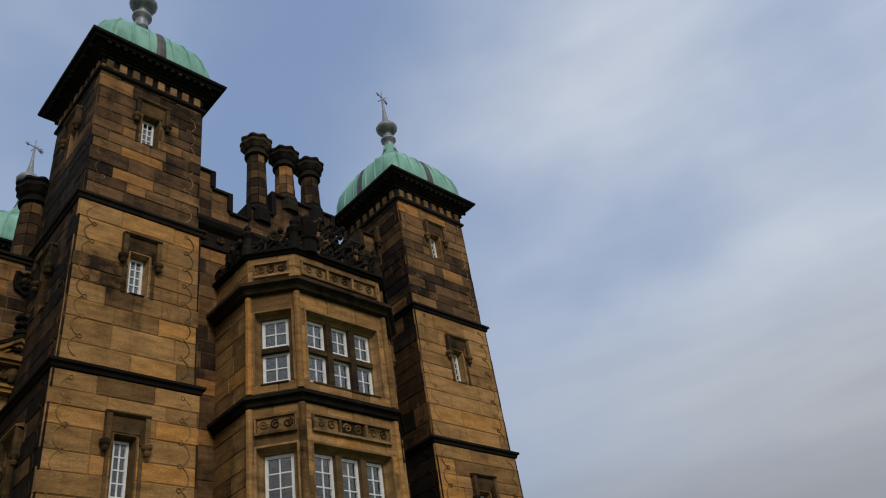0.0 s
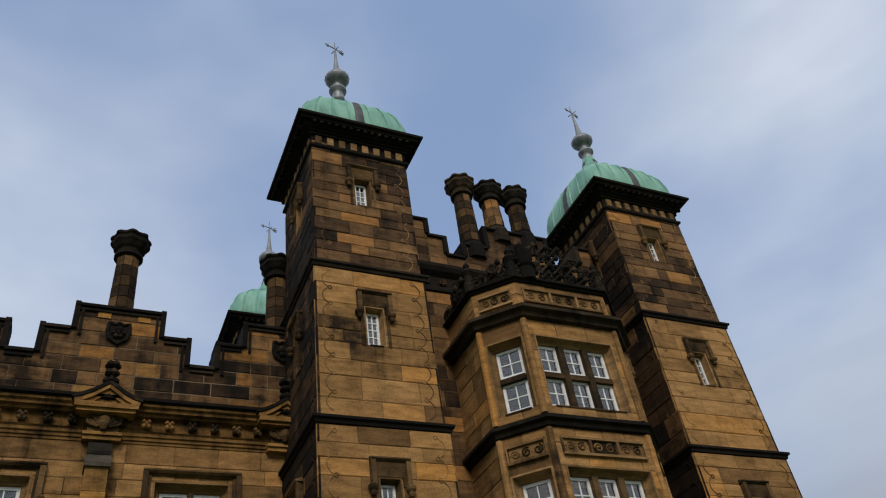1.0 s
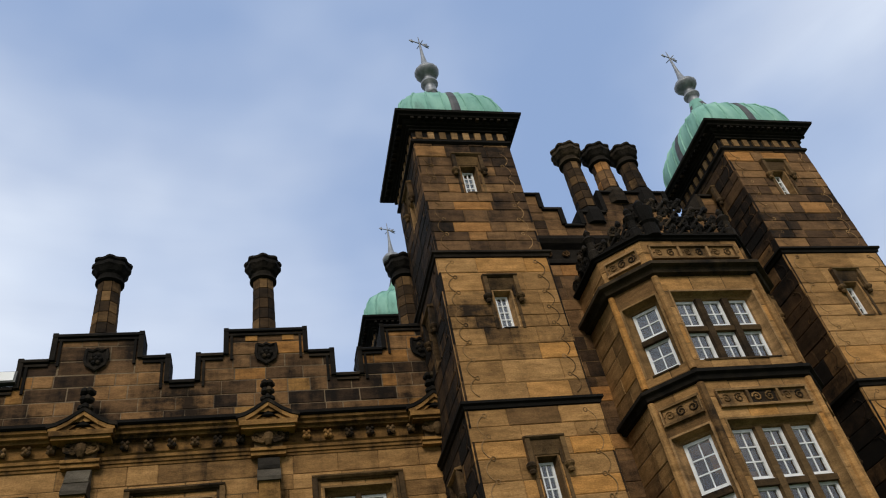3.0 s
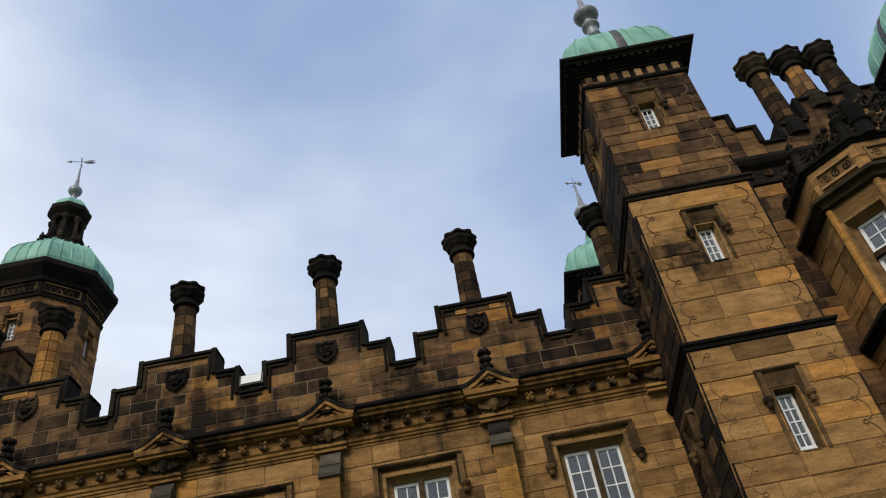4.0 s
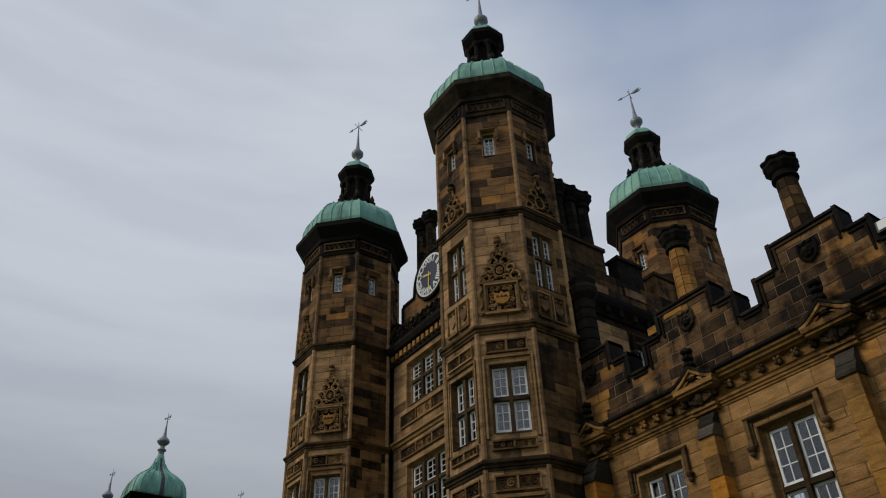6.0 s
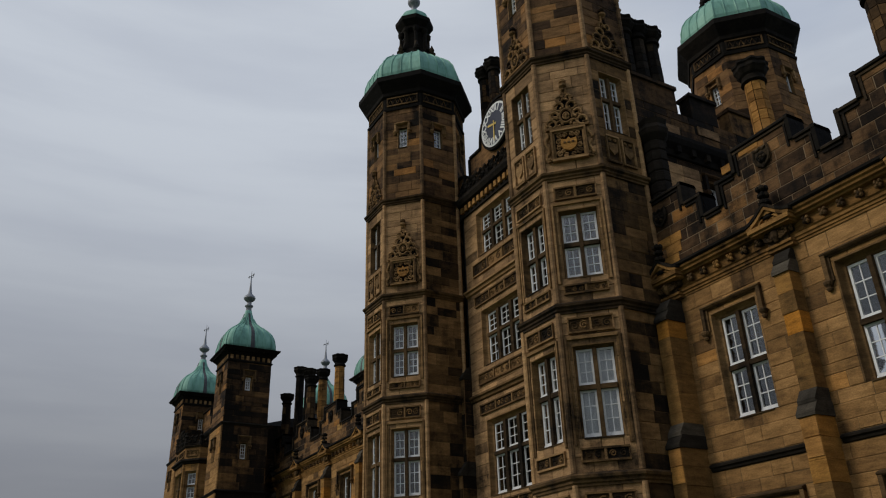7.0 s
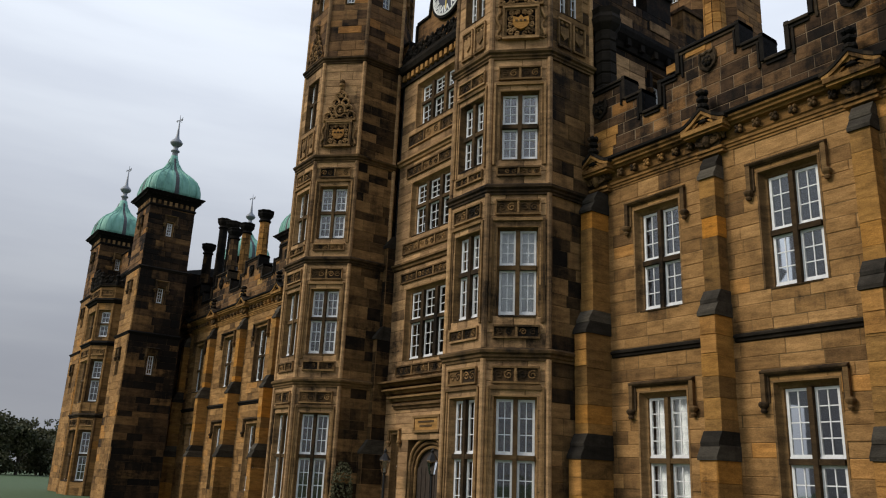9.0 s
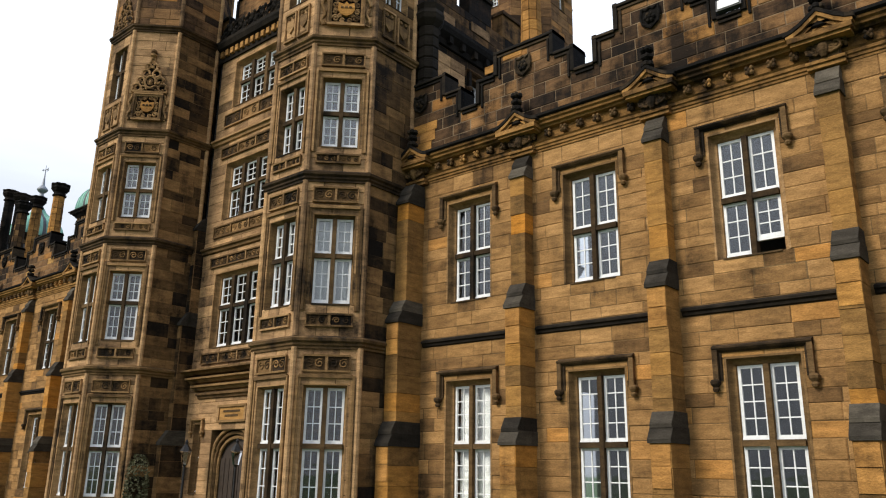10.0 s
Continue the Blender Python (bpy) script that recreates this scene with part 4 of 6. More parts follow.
def corner_tower(cx, cy, lower=True, hs=1.0, near=False):
    t = thing("corner_tower", cx, cy, 0, "square sandstone corner tower with green copper ogee dome", "tower", "square corner towers")
    rnd = random.Random(int(cx * 10 + cy * 100))
    z_lo = 0.0 if lower else 8.0
    cm = Mesh()
    st = [Mesh(), Mesh(), Mesh(), Mesh()]
    one = [290 if near else 0]
    wins = []
    for k, (z0, z1, h) in enumerate(TW):
        h *= hs
        z0 = max(z0, z_lo)
        if z1 <= z0:
            continue
        for fi_, F in enumerate(square_faces(cx, cy, h)):
            w = 2 * h
            zw = {0: (6.12, 7.2), 1: (9.9, 10.8), 2: (13.62, 14.46)}[k]
            holes = [(h - 0.19, h + 0.19, *zw)] if z0 < zw[0] else []
            core(cm, F, 0, w, z0, z1, holes, 0.4)
            # all but the front face: soot and side shade put into a darker stone
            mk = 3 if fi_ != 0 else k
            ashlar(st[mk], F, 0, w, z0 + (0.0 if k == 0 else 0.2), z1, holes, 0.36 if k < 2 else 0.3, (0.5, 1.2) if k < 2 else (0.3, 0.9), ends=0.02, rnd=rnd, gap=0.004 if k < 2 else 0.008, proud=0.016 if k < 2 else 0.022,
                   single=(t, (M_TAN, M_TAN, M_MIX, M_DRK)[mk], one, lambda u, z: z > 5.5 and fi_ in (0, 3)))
            if holes:
                wins.append((F, h, zw))
    part("wall", cm, M_JNT, t)
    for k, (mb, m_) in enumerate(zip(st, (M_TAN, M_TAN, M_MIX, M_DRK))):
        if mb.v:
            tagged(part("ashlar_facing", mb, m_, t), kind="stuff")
    for F, h, (z0, z1) in wins:
        hm = Mesh()
        architrave(hm, F, h - 0.19, h + 0.19, z0, z1 + 0.0, 0.055, 1)
        part("window_surround", hm, M_MLD, t)
        hd = Mesh()
        hood(hd, F, h - 0.36, h + 0.36, z1 + 0.26, 0.42, 0.085, 0.15)
        hd.side(F, [(0.0, z1 + 0.02), (0.03, z1 + 0.02), (0.09, z1 + 0.26), (0.0, z1 + 0.26)][::-1], h - 0.27, h + 0.27)
        for q in (-1, 1):
            hd.prism(F, [(h + q * 0.27 - 0.03, z0 - 0.02), (h + q * 0.27 + 0.03, z0 - 0.02), (h + q * 0.27 + 0.03, z1 + 0.02), (h + q * 0.27 - 0.03, z1 + 0.02)], 0.0, 0.035)
        part("hood_mould", hd, M_HOD, t, "dark dropped hood mould")
        window(F, h - 0.135, h + 0.135, z0, z1 - 0.055, 1, (), 0.14, t, (2, 4))
    for k in (1, 2):
        z0, _, h = TW[k]
        if z0 > z_lo:
            h = TW[k - 1][2] * hs
            s = Mesh()
            s.run([(cx - h, cy - h), (cx + h, cy - h), (cx + h, cy + h), (cx - h, cy + h)], string_prof(z0 - 0.02, 0.10, 0.22), True)
            part("string_course", s, M_BLK, t, "black weathered string course")
    h = TW[2][2] * hs
    sq = [(cx - h, cy - h), (cx + h, cy - h), (cx + h, cy + h), (cx - h, cy + h)]
    c = Mesh()
    c.run(sq, [(-0.3, 15.2), (0.03, 15.2), (0.08, 15.24), (0.08, 15.3), (0.02, 15.33), (0.02, 15.6), (0.08, 15.62), (0.08, 15.67), (0.13, 15.69), (0.13, 15.73), (0.19, 15.75), (0.22, 15.80), (0.22, 15.84), (0.32, 15.85), (0.34, 15.90), (0.40, 15.93), (0.415, 15.99), (0.32, 16.02), (-0.3, 16.06)][::-1], True)
    corn = part("cornice", c, M_BLK, t, "deep black moulded cornice")
    for F in square_faces(cx, cy, h):
        n = 8
        for i in range(n):
            part("frieze_block", box_data("frieze_block", 0.15, 0.04, 0.235, M_MLD), None, corn, m=F.m(2 * h * (i + 0.5) / n - 0.075, 0.02, 15.345))
        for i in range(14):
            part("modillion", box_data("modillion", 0.075, 0.10, 0.055, M_BLK), None, corn, m=F.m(-0.1 + (2 * h + 0.2) * (i + 0.5) / 14 - 0.04, 0.215, 15.78))
    dm = Mesh()
    e = h + 0.18
    prof = [(e + 0.04, 16.0, 9), (e + 0.07, 16.2, 8), (e + 0.06, 16.45, 7), (e, 16.8, 6), (e - 0.12, 17.1, 5), (e - 0.36, 17.38, 4.2), (e - 0.66, 17.62, 3.4), (e - 0.9, 17.88, 3), (e - 1.06, 18.2, 2.6), (e - 1.15, 18.5, 2.3), (e - 1.19, 18.72, 2)]
    ogee_square(dm, cx, cy, prof)
    dome = part("dome", dm, M_COP, t, "green verdigris copper ogee dome", True)
    rb = Mesh()
    for F in square_faces(0, 0, 1):
        for s in (-0.8, -0.5, -0.2, 0.2, 0.5, 0.8):
            pts = []
            for r, z, q in prof[:9]:
                k = (1 + abs(s) ** q) ** (-1 / q) if abs(s) < 1 else 1
                w = F.u * s * r * k - F.n * (-r * k)
                pts.append((cx + w.x, cy + w.y, z + 0.01))
            rb.tube(pts, 0.03, 5)
    part("standing_seams", rb, M_COP, dome)
    for F in square_faces(cx, cy, e):
        lu = Mesh()
        rows_ = [[(sg * max(0.06, 0.12 - 0.007 * i_), r_ + of, z_) for sg, of in ((-1, -0.05), (-1, 0.012), (-0.4, 0.03), (0.4, 0.03), (1, 0.012), (1, -0.05))] for i_, (r_, z_, _) in enumerate(prof[0:10])]
        lu.loft([[F.p(e + a_, b_ - e, z_) for a_, b_, z_ in row] for row in rows_])
        part("lead_strip", lu, M_SLATE, dome, "dark lead strip down the dome")
    f = Mesh()
    f.lathe(cx, cy, [(0.2, 18.5), (0.17, 18.72), (0.15, 18.95), (0.24, 19.0), (0.24, 19.06), (0.14, 19.12), (0.13, 19.3), (0.2, 19.34), (0.29, 19.42), (0.34, 19.5), (0.35, 19.56), (0.32, 19.58), (0.29, 19.66), (0.2, 19.74), (0.12, 19.84), (0.08, 20.1), (0.05, 20.4), (0.03, 20.9)], 16)
    vane(f, cx, cy, 20.6, 21.3, 0.3)
    part("finial", f, M_LEAD, t, "grey lead ball finial with weather vane", True)
    return t


PAV_Y = 12.9
corner_tower(4.82, 12.95, hs=1.0, near=True)
corner_tower(12.93, 12.97, hs=1.05, near=True)
corner_tower(-43.1, 11.55, hs=1.05)
corner_tower(-53.4, 11.45, hs=1.08)
for cx, cy in ((4.86, 21.0), (13.05, 21.0), (-43.6, 20.4), (-52.9, 20.2)):
    corner_tower(cx, cy, False)

# ------------------------------------------------------------------ octagonal towers of the centre
OA = 1.81
OS = OA * 2 * math.tan(math.pi / 8)
OZ = (4.36, 8.42, 12.14, 16.0, 20.3)


def octagon_faces(cx, cy, a=OA):
    out = []
    for i in range(8):
        w = -math.pi / 2 + i * math.pi / 4
        n = Vector((math.cos(w), math.sin(w)))
        u = Vector((-n.y, n.x))
        s = a * math.tan(math.pi / 8)
        o = Vector((cx, cy)) + n * a - u * s
        out.append(Face(o, u))
    return out


def octagon_path(cx, cy, a=OA):
    r = a / math.cos(math.pi / 8)
    return [(cx + r * math.cos(-5 * math.pi / 8 + i * math.pi / 4), cy + r * math.sin(-5 * math.pi / 8 + i * math.pi / 4)) for i in range(8)]


def octagon_tower(cx, cy, lower=True, near=False):
    t = thing("octagonal_tower", cx, cy, 0, "tall octagonal sandstone tower with copper dome and stone lantern", "tower", "octagonal central towers")
    rnd = random.Random(int(cx * 10 + cy * 100))
    cm, st, up, hi = Mesh(), Mesh(), Mesh(), Mesh()
    one = [295 if near else 0]
    levels = [0.0, *OZ]
    c = OS / 2
    wins, pan = [], Mesh()
    for i, F in enumerate(octagon_faces(cx, cy)):
        for k in range(5):
            z0, z1 = levels[k], levels[k + 1]
            if not lower and k < 2:
                continue
            hole = None
            if k < 3 and i in (0, 1, 7):
                hole = (c - 0.5, c + 0.5, *((0.75, 3.5), (5.35, 7.55), (9.3, 11.2))[k])
                tr = (2.15, 6.55, 10.25)[k]
            elif k == 3 and i in ((0, 2) if cx > AXIS else (0,)):
                hole, tr = (c - 0.42, c + 0.42, 13.6, 15.55), 14.7
            elif k == 4:
                hole, tr = (c - 0.17, c + 0.17, 18.45, 19.35), None
            holes = [hole] if hole else []
            core(cm, F, 0, OS, z0, z1, holes, 0.35)
            # side faces get the darker stone, staining and shade in one colour
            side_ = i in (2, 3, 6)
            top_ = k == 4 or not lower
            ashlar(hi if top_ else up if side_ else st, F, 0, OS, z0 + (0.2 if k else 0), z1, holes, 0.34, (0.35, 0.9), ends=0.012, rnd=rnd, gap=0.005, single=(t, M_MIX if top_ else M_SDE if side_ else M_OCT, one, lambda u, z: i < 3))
            if hole:
                wins.append((F, hole, tr, k))
    part("wall", cm, M_JNT, t)
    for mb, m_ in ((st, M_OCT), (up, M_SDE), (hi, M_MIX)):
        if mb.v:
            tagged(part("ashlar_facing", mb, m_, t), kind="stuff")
    for F, (u0, u1, z0, z1), tr, k in wins:
        hm = Mesh()
        if k == 4:
            hood(hm, F, u0 - 0.15, u1 + 0.15, z1 + 0.14, 0.3, 0.08, 0.13)
            architrave(hm, F, u0 - 0.03, u1 + 0.03, z0, z1 + 0.02, 0.05, 1)
            part("window_surround", hm, M_MLD, t)
            window(F, u0, u1, z0, z1, 1, (), 0.12, t, (2, 4))
        else:
            architrave(hm, F, u0 - 0.0, u1 + 0.0, z0, z1, 0.06, 1)
            part("window_surround", hm, M_MLD, t)
            window(F, u0 + 0.06, u1 - 0.06, z0, z1 - 0.06, 2, (tr,), 0.16, t, (2, 3), 1.0 if (lower and cx > AXIS and k == 1) else 0.0)
    for z in OZ[:4]:
        if not lower and z < 8:
            continue
        s = Mesh()
        s.run(octagon_path(cx, cy), [(-0.02, z - 0.05), (0.05, z - 0.05), (0.05, z + 0.0), (0.085, z + 0.03), (0.085, z + 0.08), (0.14, z + 0.12), (0.15, z + 0.18), (0.10, z + 0.21), (-0.02, z + 0.27)][::-1], True)
        part("string_course", s, M_HOD, t, "dark weathered string course")
    if lower:
        for i, F in enumerate(octagon_faces(cx, cy)):
            if i in (0, 1, 7):
                for a, b in ((3.78, 4.18), (4.82, 5.14), (7.85, 8.25), (8.86, 9.12), (11.5, 11.88)):
                    carved_band(F, 0.2, OS - 0.2, a, b, 2, t)
                for a, b in ((0.55, 3.7), (5.2, 7.75), (9.16, 11.4)):
                    fr = Mesh()
                    for q in (0, 1):
                        o, d = 0.10 + 0.05 * q, 0.075 - 0.035 * q
                        fr.box(F, c - 0.5 - 0.16 + o - 0.1, c - 0.5 - 0.11 + o - 0.1, 0, d, a, b)
                        fr.box(F, c + 0.5 + 0.11 - o + 0.1, c + 0.5 + 0.16 - o + 0.1, 0, d, a, b)
                    fr.box(F, c - 0.6, c + 0.6, 0, 0.07, b - 0.05, b + 0.03)
                    part("window_frame_moulding", fr, M_MLD, t)
            if i in (1, 7, 5):
                coat_of_arms(F, c, 12.65, t)
            if i == 0 or (i == 2 and cx > AXIS):
                crest(F, c, 16.3, 1.15, 1.6, t, M_SDE)
                for q in (-1, 1):
                    shield_panel(F, c + q * 0.27, 12.55, 0.46, 0.85, t)
        for x, y in octagon_path(cx, cy):
            sh = Mesh()
            for a, b in ((0.0, 4.34), (4.60, 8.40), (8.66, 12.12), (12.38, 15.98), (16.24, 20.25)):
                sh.lathe(x, y, [(0.075, a), (0.075, b)], 8)
            part("corner_shaft", sh, M_OCT, t)
    co = Mesh()
    co.run(octagon_path(cx, cy), [(-0.3, 20.25), (0.06, 20.25), (0.08, 20.35), (0.02, 20.4), (0.02, 20.9), (0.1, 20.95), (0.12, 21.1), (0.36, 21.42), (0.42, 21.5), (0.42, 21.72), (0.3, 21.8), (-0.4, 21.9)][::-1], True)
    corn = part("cornice", co, M_BLK, t, "deep black moulded cornice")
    for F in octagon_faces(cx, cy):
        pn = Mesh()
        pn.box(F, 0.10, OS - 0.10, 0, 0.06, 20.46, 20.52)
        pn.box(F, 0.10, OS - 0.10, 0, 0.06, 20.82, 20.88)
        pn.box(F, 0.10, 0.16, 0, 0.06, 20.52, 20.82)
        pn.box(F, OS - 0.16, OS - 0.10, 0, 0.06, 20.52, 20.82)
        for j in range(6):
            u = 0.16 + (OS - 0.32) * j / 6
            q = (OS - 0.32) / 6
            pn.tube([F.p(u, 0.03, 20.55), F.p(u + q * 0.5, 0.03, 20.79), F.p(u + q, 0.03, 20.55)], 0.025, 5)
        part("frieze_panel", pn, M_HOD, corn)
    dm = Mesh()
    t8 = math.pi / 8
    rr = [(2.12, 21.8), (2.17, 22.05), (2.14, 22.4), (2.02, 22.78), (1.80, 23.12), (1.48, 23.42), (1.12, 23.64), (0.9, 23.74)]
    dm.lathe(cx, cy, rr, 8, t8)
    dome = part("dome", dm, M_COP, t, "green verdigris copper dome")
    rb = Mesh()
    for i in range(8):
        for f in (0.0, 0.25, 0.5, 0.75):
            a0, a1 = t8 + i * math.pi / 4, t8 + (i + 1) * math.pi / 4
            rb.tube([(cx + r * ((1 - f) * math.cos(a0) + f * math.cos(a1)), cy + r * ((1 - f) * math.sin(a0) + f * math.sin(a1)), z + 0.01) for r, z in rr], 0.034, 5)
    part("standing_seams", rb, M_COP, dome)
    ln = Mesh()
    ln.lathe(cx, cy, [(0.98, 23.66), (0.98, 23.84), (0.84, 23.92), (0.72, 24.12), (0.72, 24.26), (0.5, 24.34), (0.46, 25.4), (0.62, 25.5), (0.62, 25.62), (0.72, 25.72), (0.84, 25.86), (0.86, 26.04), (0.74, 26.1)], 8, t8)
    lan = part("lantern", ln, M_BLK, t, "black carved stone lantern with pinnacles")
    if "colonnette" not in BOXES:
        c1, c2, c3 = Mesh(), Mesh(), Mesh()
        c1.lathe(0, 0, [(0.13, 0), (0.13, 0.12), (0.085, 0.18), (0.075, 0.95), (0.13, 1.05), (0.14, 1.2)], 8)
        c2.lathe(0, 0, [(0.13, 0), (0.12, 0.26), (0.17, 0.32), (0.08, 0.40), (0.11, 0.52), (0.02, 0.78)], 8)
        C = Face((0, 0), (0, 1))
        c3.prism(C, [(-0.07, 0), (0.07, 0), (0.07, 0.1), (-0.07, 0.1)], -0.25, 0.3)
        c3.tube([(0.28, 0, 0.12), (0.33, 0, 0.24), (0.22, 0, 0.36), (0.1, 0, 0.42), (0.04, 0, 0.6), (-0.05, 0, 0.8)], 0.085, 6)
        BOXES["colonnette"], BOXES["pinnacle"], BOXES["console"] = c1.data("colonnette", M_BLK), c2.data("pinnacle", M_BLK), c3.data("console", M_BLK)
    for i in range(8):
        w = t8 + i * math.pi / 4
        part("colonnette", BOXES["colonnette"], None, lan, m=pose(cx + 0.6 * math.cos(w), cy + 0.6 * math.sin(w), 24.28))
        part("pinnacle", BOXES["pinnacle"], None, lan, m=pose(cx + 0.96 * math.cos(w), cy + 0.96 * math.sin(w), 23.6))
        part("console", BOXES["console"], None, lan, m=pose(cx + 0.66 * math.cos(w), cy + 0.66 * math.sin(w), 23.84, 0, 0, math.degrees(w)))
    cc = Mesh()
    cc.lathe(cx, cy, [(0.74, 26.08), (0.75, 26.18), (0.68, 26.38), (0.52, 26.58), (0.30, 26.72), (0.16, 26.8)], 8, t8)
    part("lantern_cap", cc, M_COP, t, "small verdigris copper cap")
    cp = Mesh()
    cp.lathe(cx, cy, [(0.16, 26.78), (0.13, 26.95), (0.11, 27.15), (0.2, 27.24), (0.28, 27.36), (0.28, 27.5), (0.18, 27.64), (0.1, 27.78), (0.07, 28.1), (0.035, 28.8)], 12)
    vane(cp, cx, cy, 28.5, 29.6, 0.55)
    part("finial", cp, M_LEAD, t, "grey lead ball finial with weather vane", True)
    return t


TX = 4.92
octagon_tower(AXIS + TX, 13.2, near=True)
octagon_tower(-24.3, 12.93, near=True)
octagon_tower(-15.46, 22.55, False)
octagon_tower(-24.3, 22.55, False)

# ------------------------------------------------------------------ pavilion between the corner towers


def scroll_run(mb, a, b, z, h, peak=None):
    """Openwork cresting of carved scrolls between two plan points; it climbs in tiers towards peak, a share of its length."""
    F = Face(a, (b[0] - a[0], b[1] - a[1]))
    L = math.hypot(b[0] - a[0], b[1] - a[1])
    n = max(2, round(L / 0.30))
    r = 0.145
    for i in range(n):
        u = L * (i + 0.5) / n
        k = 0.45 if peak is None else max(0.0, 1 - abs(u / L - peak) / 0.75)
        for j in range(max(1, round(h * (0.35 + 0.65 * k) / (r * 1.75)))):
            v, w = u + (0.09 if j % 2 else 0.0), z + r + j * r * 1.75
            mb.tube(spiral(F, v, w, r * (1.05 - 0.06 * j), 1.5, 0.03 * (-1) ** (i + j), i * 1.3 + j * 2.1, 1 if (i + j) % 2 else -1, 13), 0.04, 6)
            mb.tube([F.p(v - 0.15, 0.02, w - r), F.p(v + 0.02, 0.05, w + r * 0.2), F.p(v + 0.12, -0.02, w + r * 1.1)], 0.03, 6)
            px, py, _ = F.p(v + 0.13, 0.03, 0)
            mb.lathe(px, py, [(0.02, w + 0.02), (0.065, w + 0.07), (0.06, w + 0.12), (0.02, w + 0.19)], 7)
    mb.tube([F.p(0, 0, z + 0.05), F.p(L, 0, z + 0.05)], 0.055, 6)


def pavilion(cx, y, xl, xr, east):
    """The pavilion's wall with its three-storey canted bay, stepped gable and triple chimney."""
    name = "east" if east else "west"
    F = Face((xl, y), (1, 0))
    W = xr - xl
    cm, st = Mesh(), Mesh()
    g0, g1 = cx - 1.0 - xl, cx + 1.5 - xl
    steps = ((0, g0 - 0.95, 14.7), (g0 - 0.95, g0 - 0.5, 14.2), (g0 - 0.5, g0, 13.65), (g0, g0 + 0.7, 14.1), (g0 + 0.7, g1, 14.8), (g1, g1 + 0.5, 13.65), (g1 + 0.5, g1 + 0.95, 14.2), (g1 + 0.95, W, 14.7))
    core(cm, F, 0, W, 0, 13.2, (), 0.5)
    for u0, u1, z1 in steps:
        cm.box(F, u0, u1, -0.5, 0, 13.2, z1)
        ashlar(st, F, u0, u1, 13.2, z1 - 0.08, (), 0.3, (0.3, 0.7))
    wall = tagged(part("wall_pavilion_" + name, cm, M_JNT), "dark weathered sandstone pavilion wall with stepped battlements", "wall", kind="structure")
    ashlar(st, F, 0, W, 0, 12.4, (), 0.33)
    tagged(part("ashlar_facing", st, M_MIX, wall), kind="stuff")
    cp = Mesh()
    for u0, u1, z1 in steps:
        cp.side(F, [(-0.55, z1 - 0.08), (0.08, z1 - 0.08), (0.08, z1 - 0.03), (0.02, z1 + 0.04), (-0.5, z1 + 0.04)][::-1], u0, u1)
    for (_, u, za), (_, _, zb) in zip(steps, steps[1:]):
        cp.box(F, u - 0.06, u + 0.06, -0.5, 0.07, min(za, zb), max(za, zb) - 0.01)
    part("coping", cp, M_BLK, wall, "black moulded coping")
    fr = Mesh()
    fr.side(F, [(-0.02, 12.4), (0.06, 12.42), (0.06, 12.52), (0.02, 12.56), (0.02, 12.85), (0.14, 12.95), (0.2, 13.05), (0.2, 13.14), (-0.02, 13.24)][::-1], 0, W)
    cor = part("cornice", fr, M_BLK, wall)
    for i in range(round(W / 0.4)):
        cv = Mesh()
        cv.tube(spiral(F, 0.2 + 0.4 * i, 12.7, 0.1, 1.4, 0.05, i, 1 if i % 2 else -1, 10), 0.03, 5)
        part("carved_scroll", cv, M_DRK, cor)
    for dx, z0 in ((-0.62, 14.0), (0.22, 14.7), (1.02, 14.7)):
        chimney(cx + dx, y + 0.2, z0, 16.53, "pavilion chimneys", M_MIX if z0 > 14.5 and dx < 0.5 else None)
    # body and roof behind
    bd = Mesh()
    B = Face((xl - 2.4, y + 0.52), (1, 0))
    bd.box(B, 0.4, W + (4.4 if east else 2.6), -7.6, -0.9, 0, 12.4)
    tagged(part("wall_pavilion_body_" + name, bd, M_DRK), "plain sandstone body of the pavilion behind its front", "wall", kind="structure")
    rf = Mesh()
    rf.side(B, [(-0.9, 12.4), (-4.3, 13.3), (-7.6, 12.4)][::-1], 0.4, W + (4.4 if east else 2.6))
    tagged(part("roof_pavilion_" + name, rf, M_SLATE), "low slate roof of the pavilion", "roof", kind="structure")
    # canted bay
    fx, fy, k = 1.10, 1.95, 0.68
    P = [(cx - fx - k, y), (cx - fx - k, y - fy + k), (cx - fx, y - fy), (cx + fx, y - fy), (cx + fx + k, y - fy + k), (cx + fx + k, y)]
    bay = thing("bay_window", cx, y - 1.0, 0, "three-storey canted sandstone bay window with carved cresting", "bay window", "canted bay windows")
    bc, bs = Mesh(), Mesh()
    lv = ((0.0, 4.2, 0.7, 3.3, 2.1), (4.2, 8.1, 4.9, 7.15, 6.15), (8.1, 10.45, 8.48, 9.95, 9.25))
    one = [250 if east else 0]
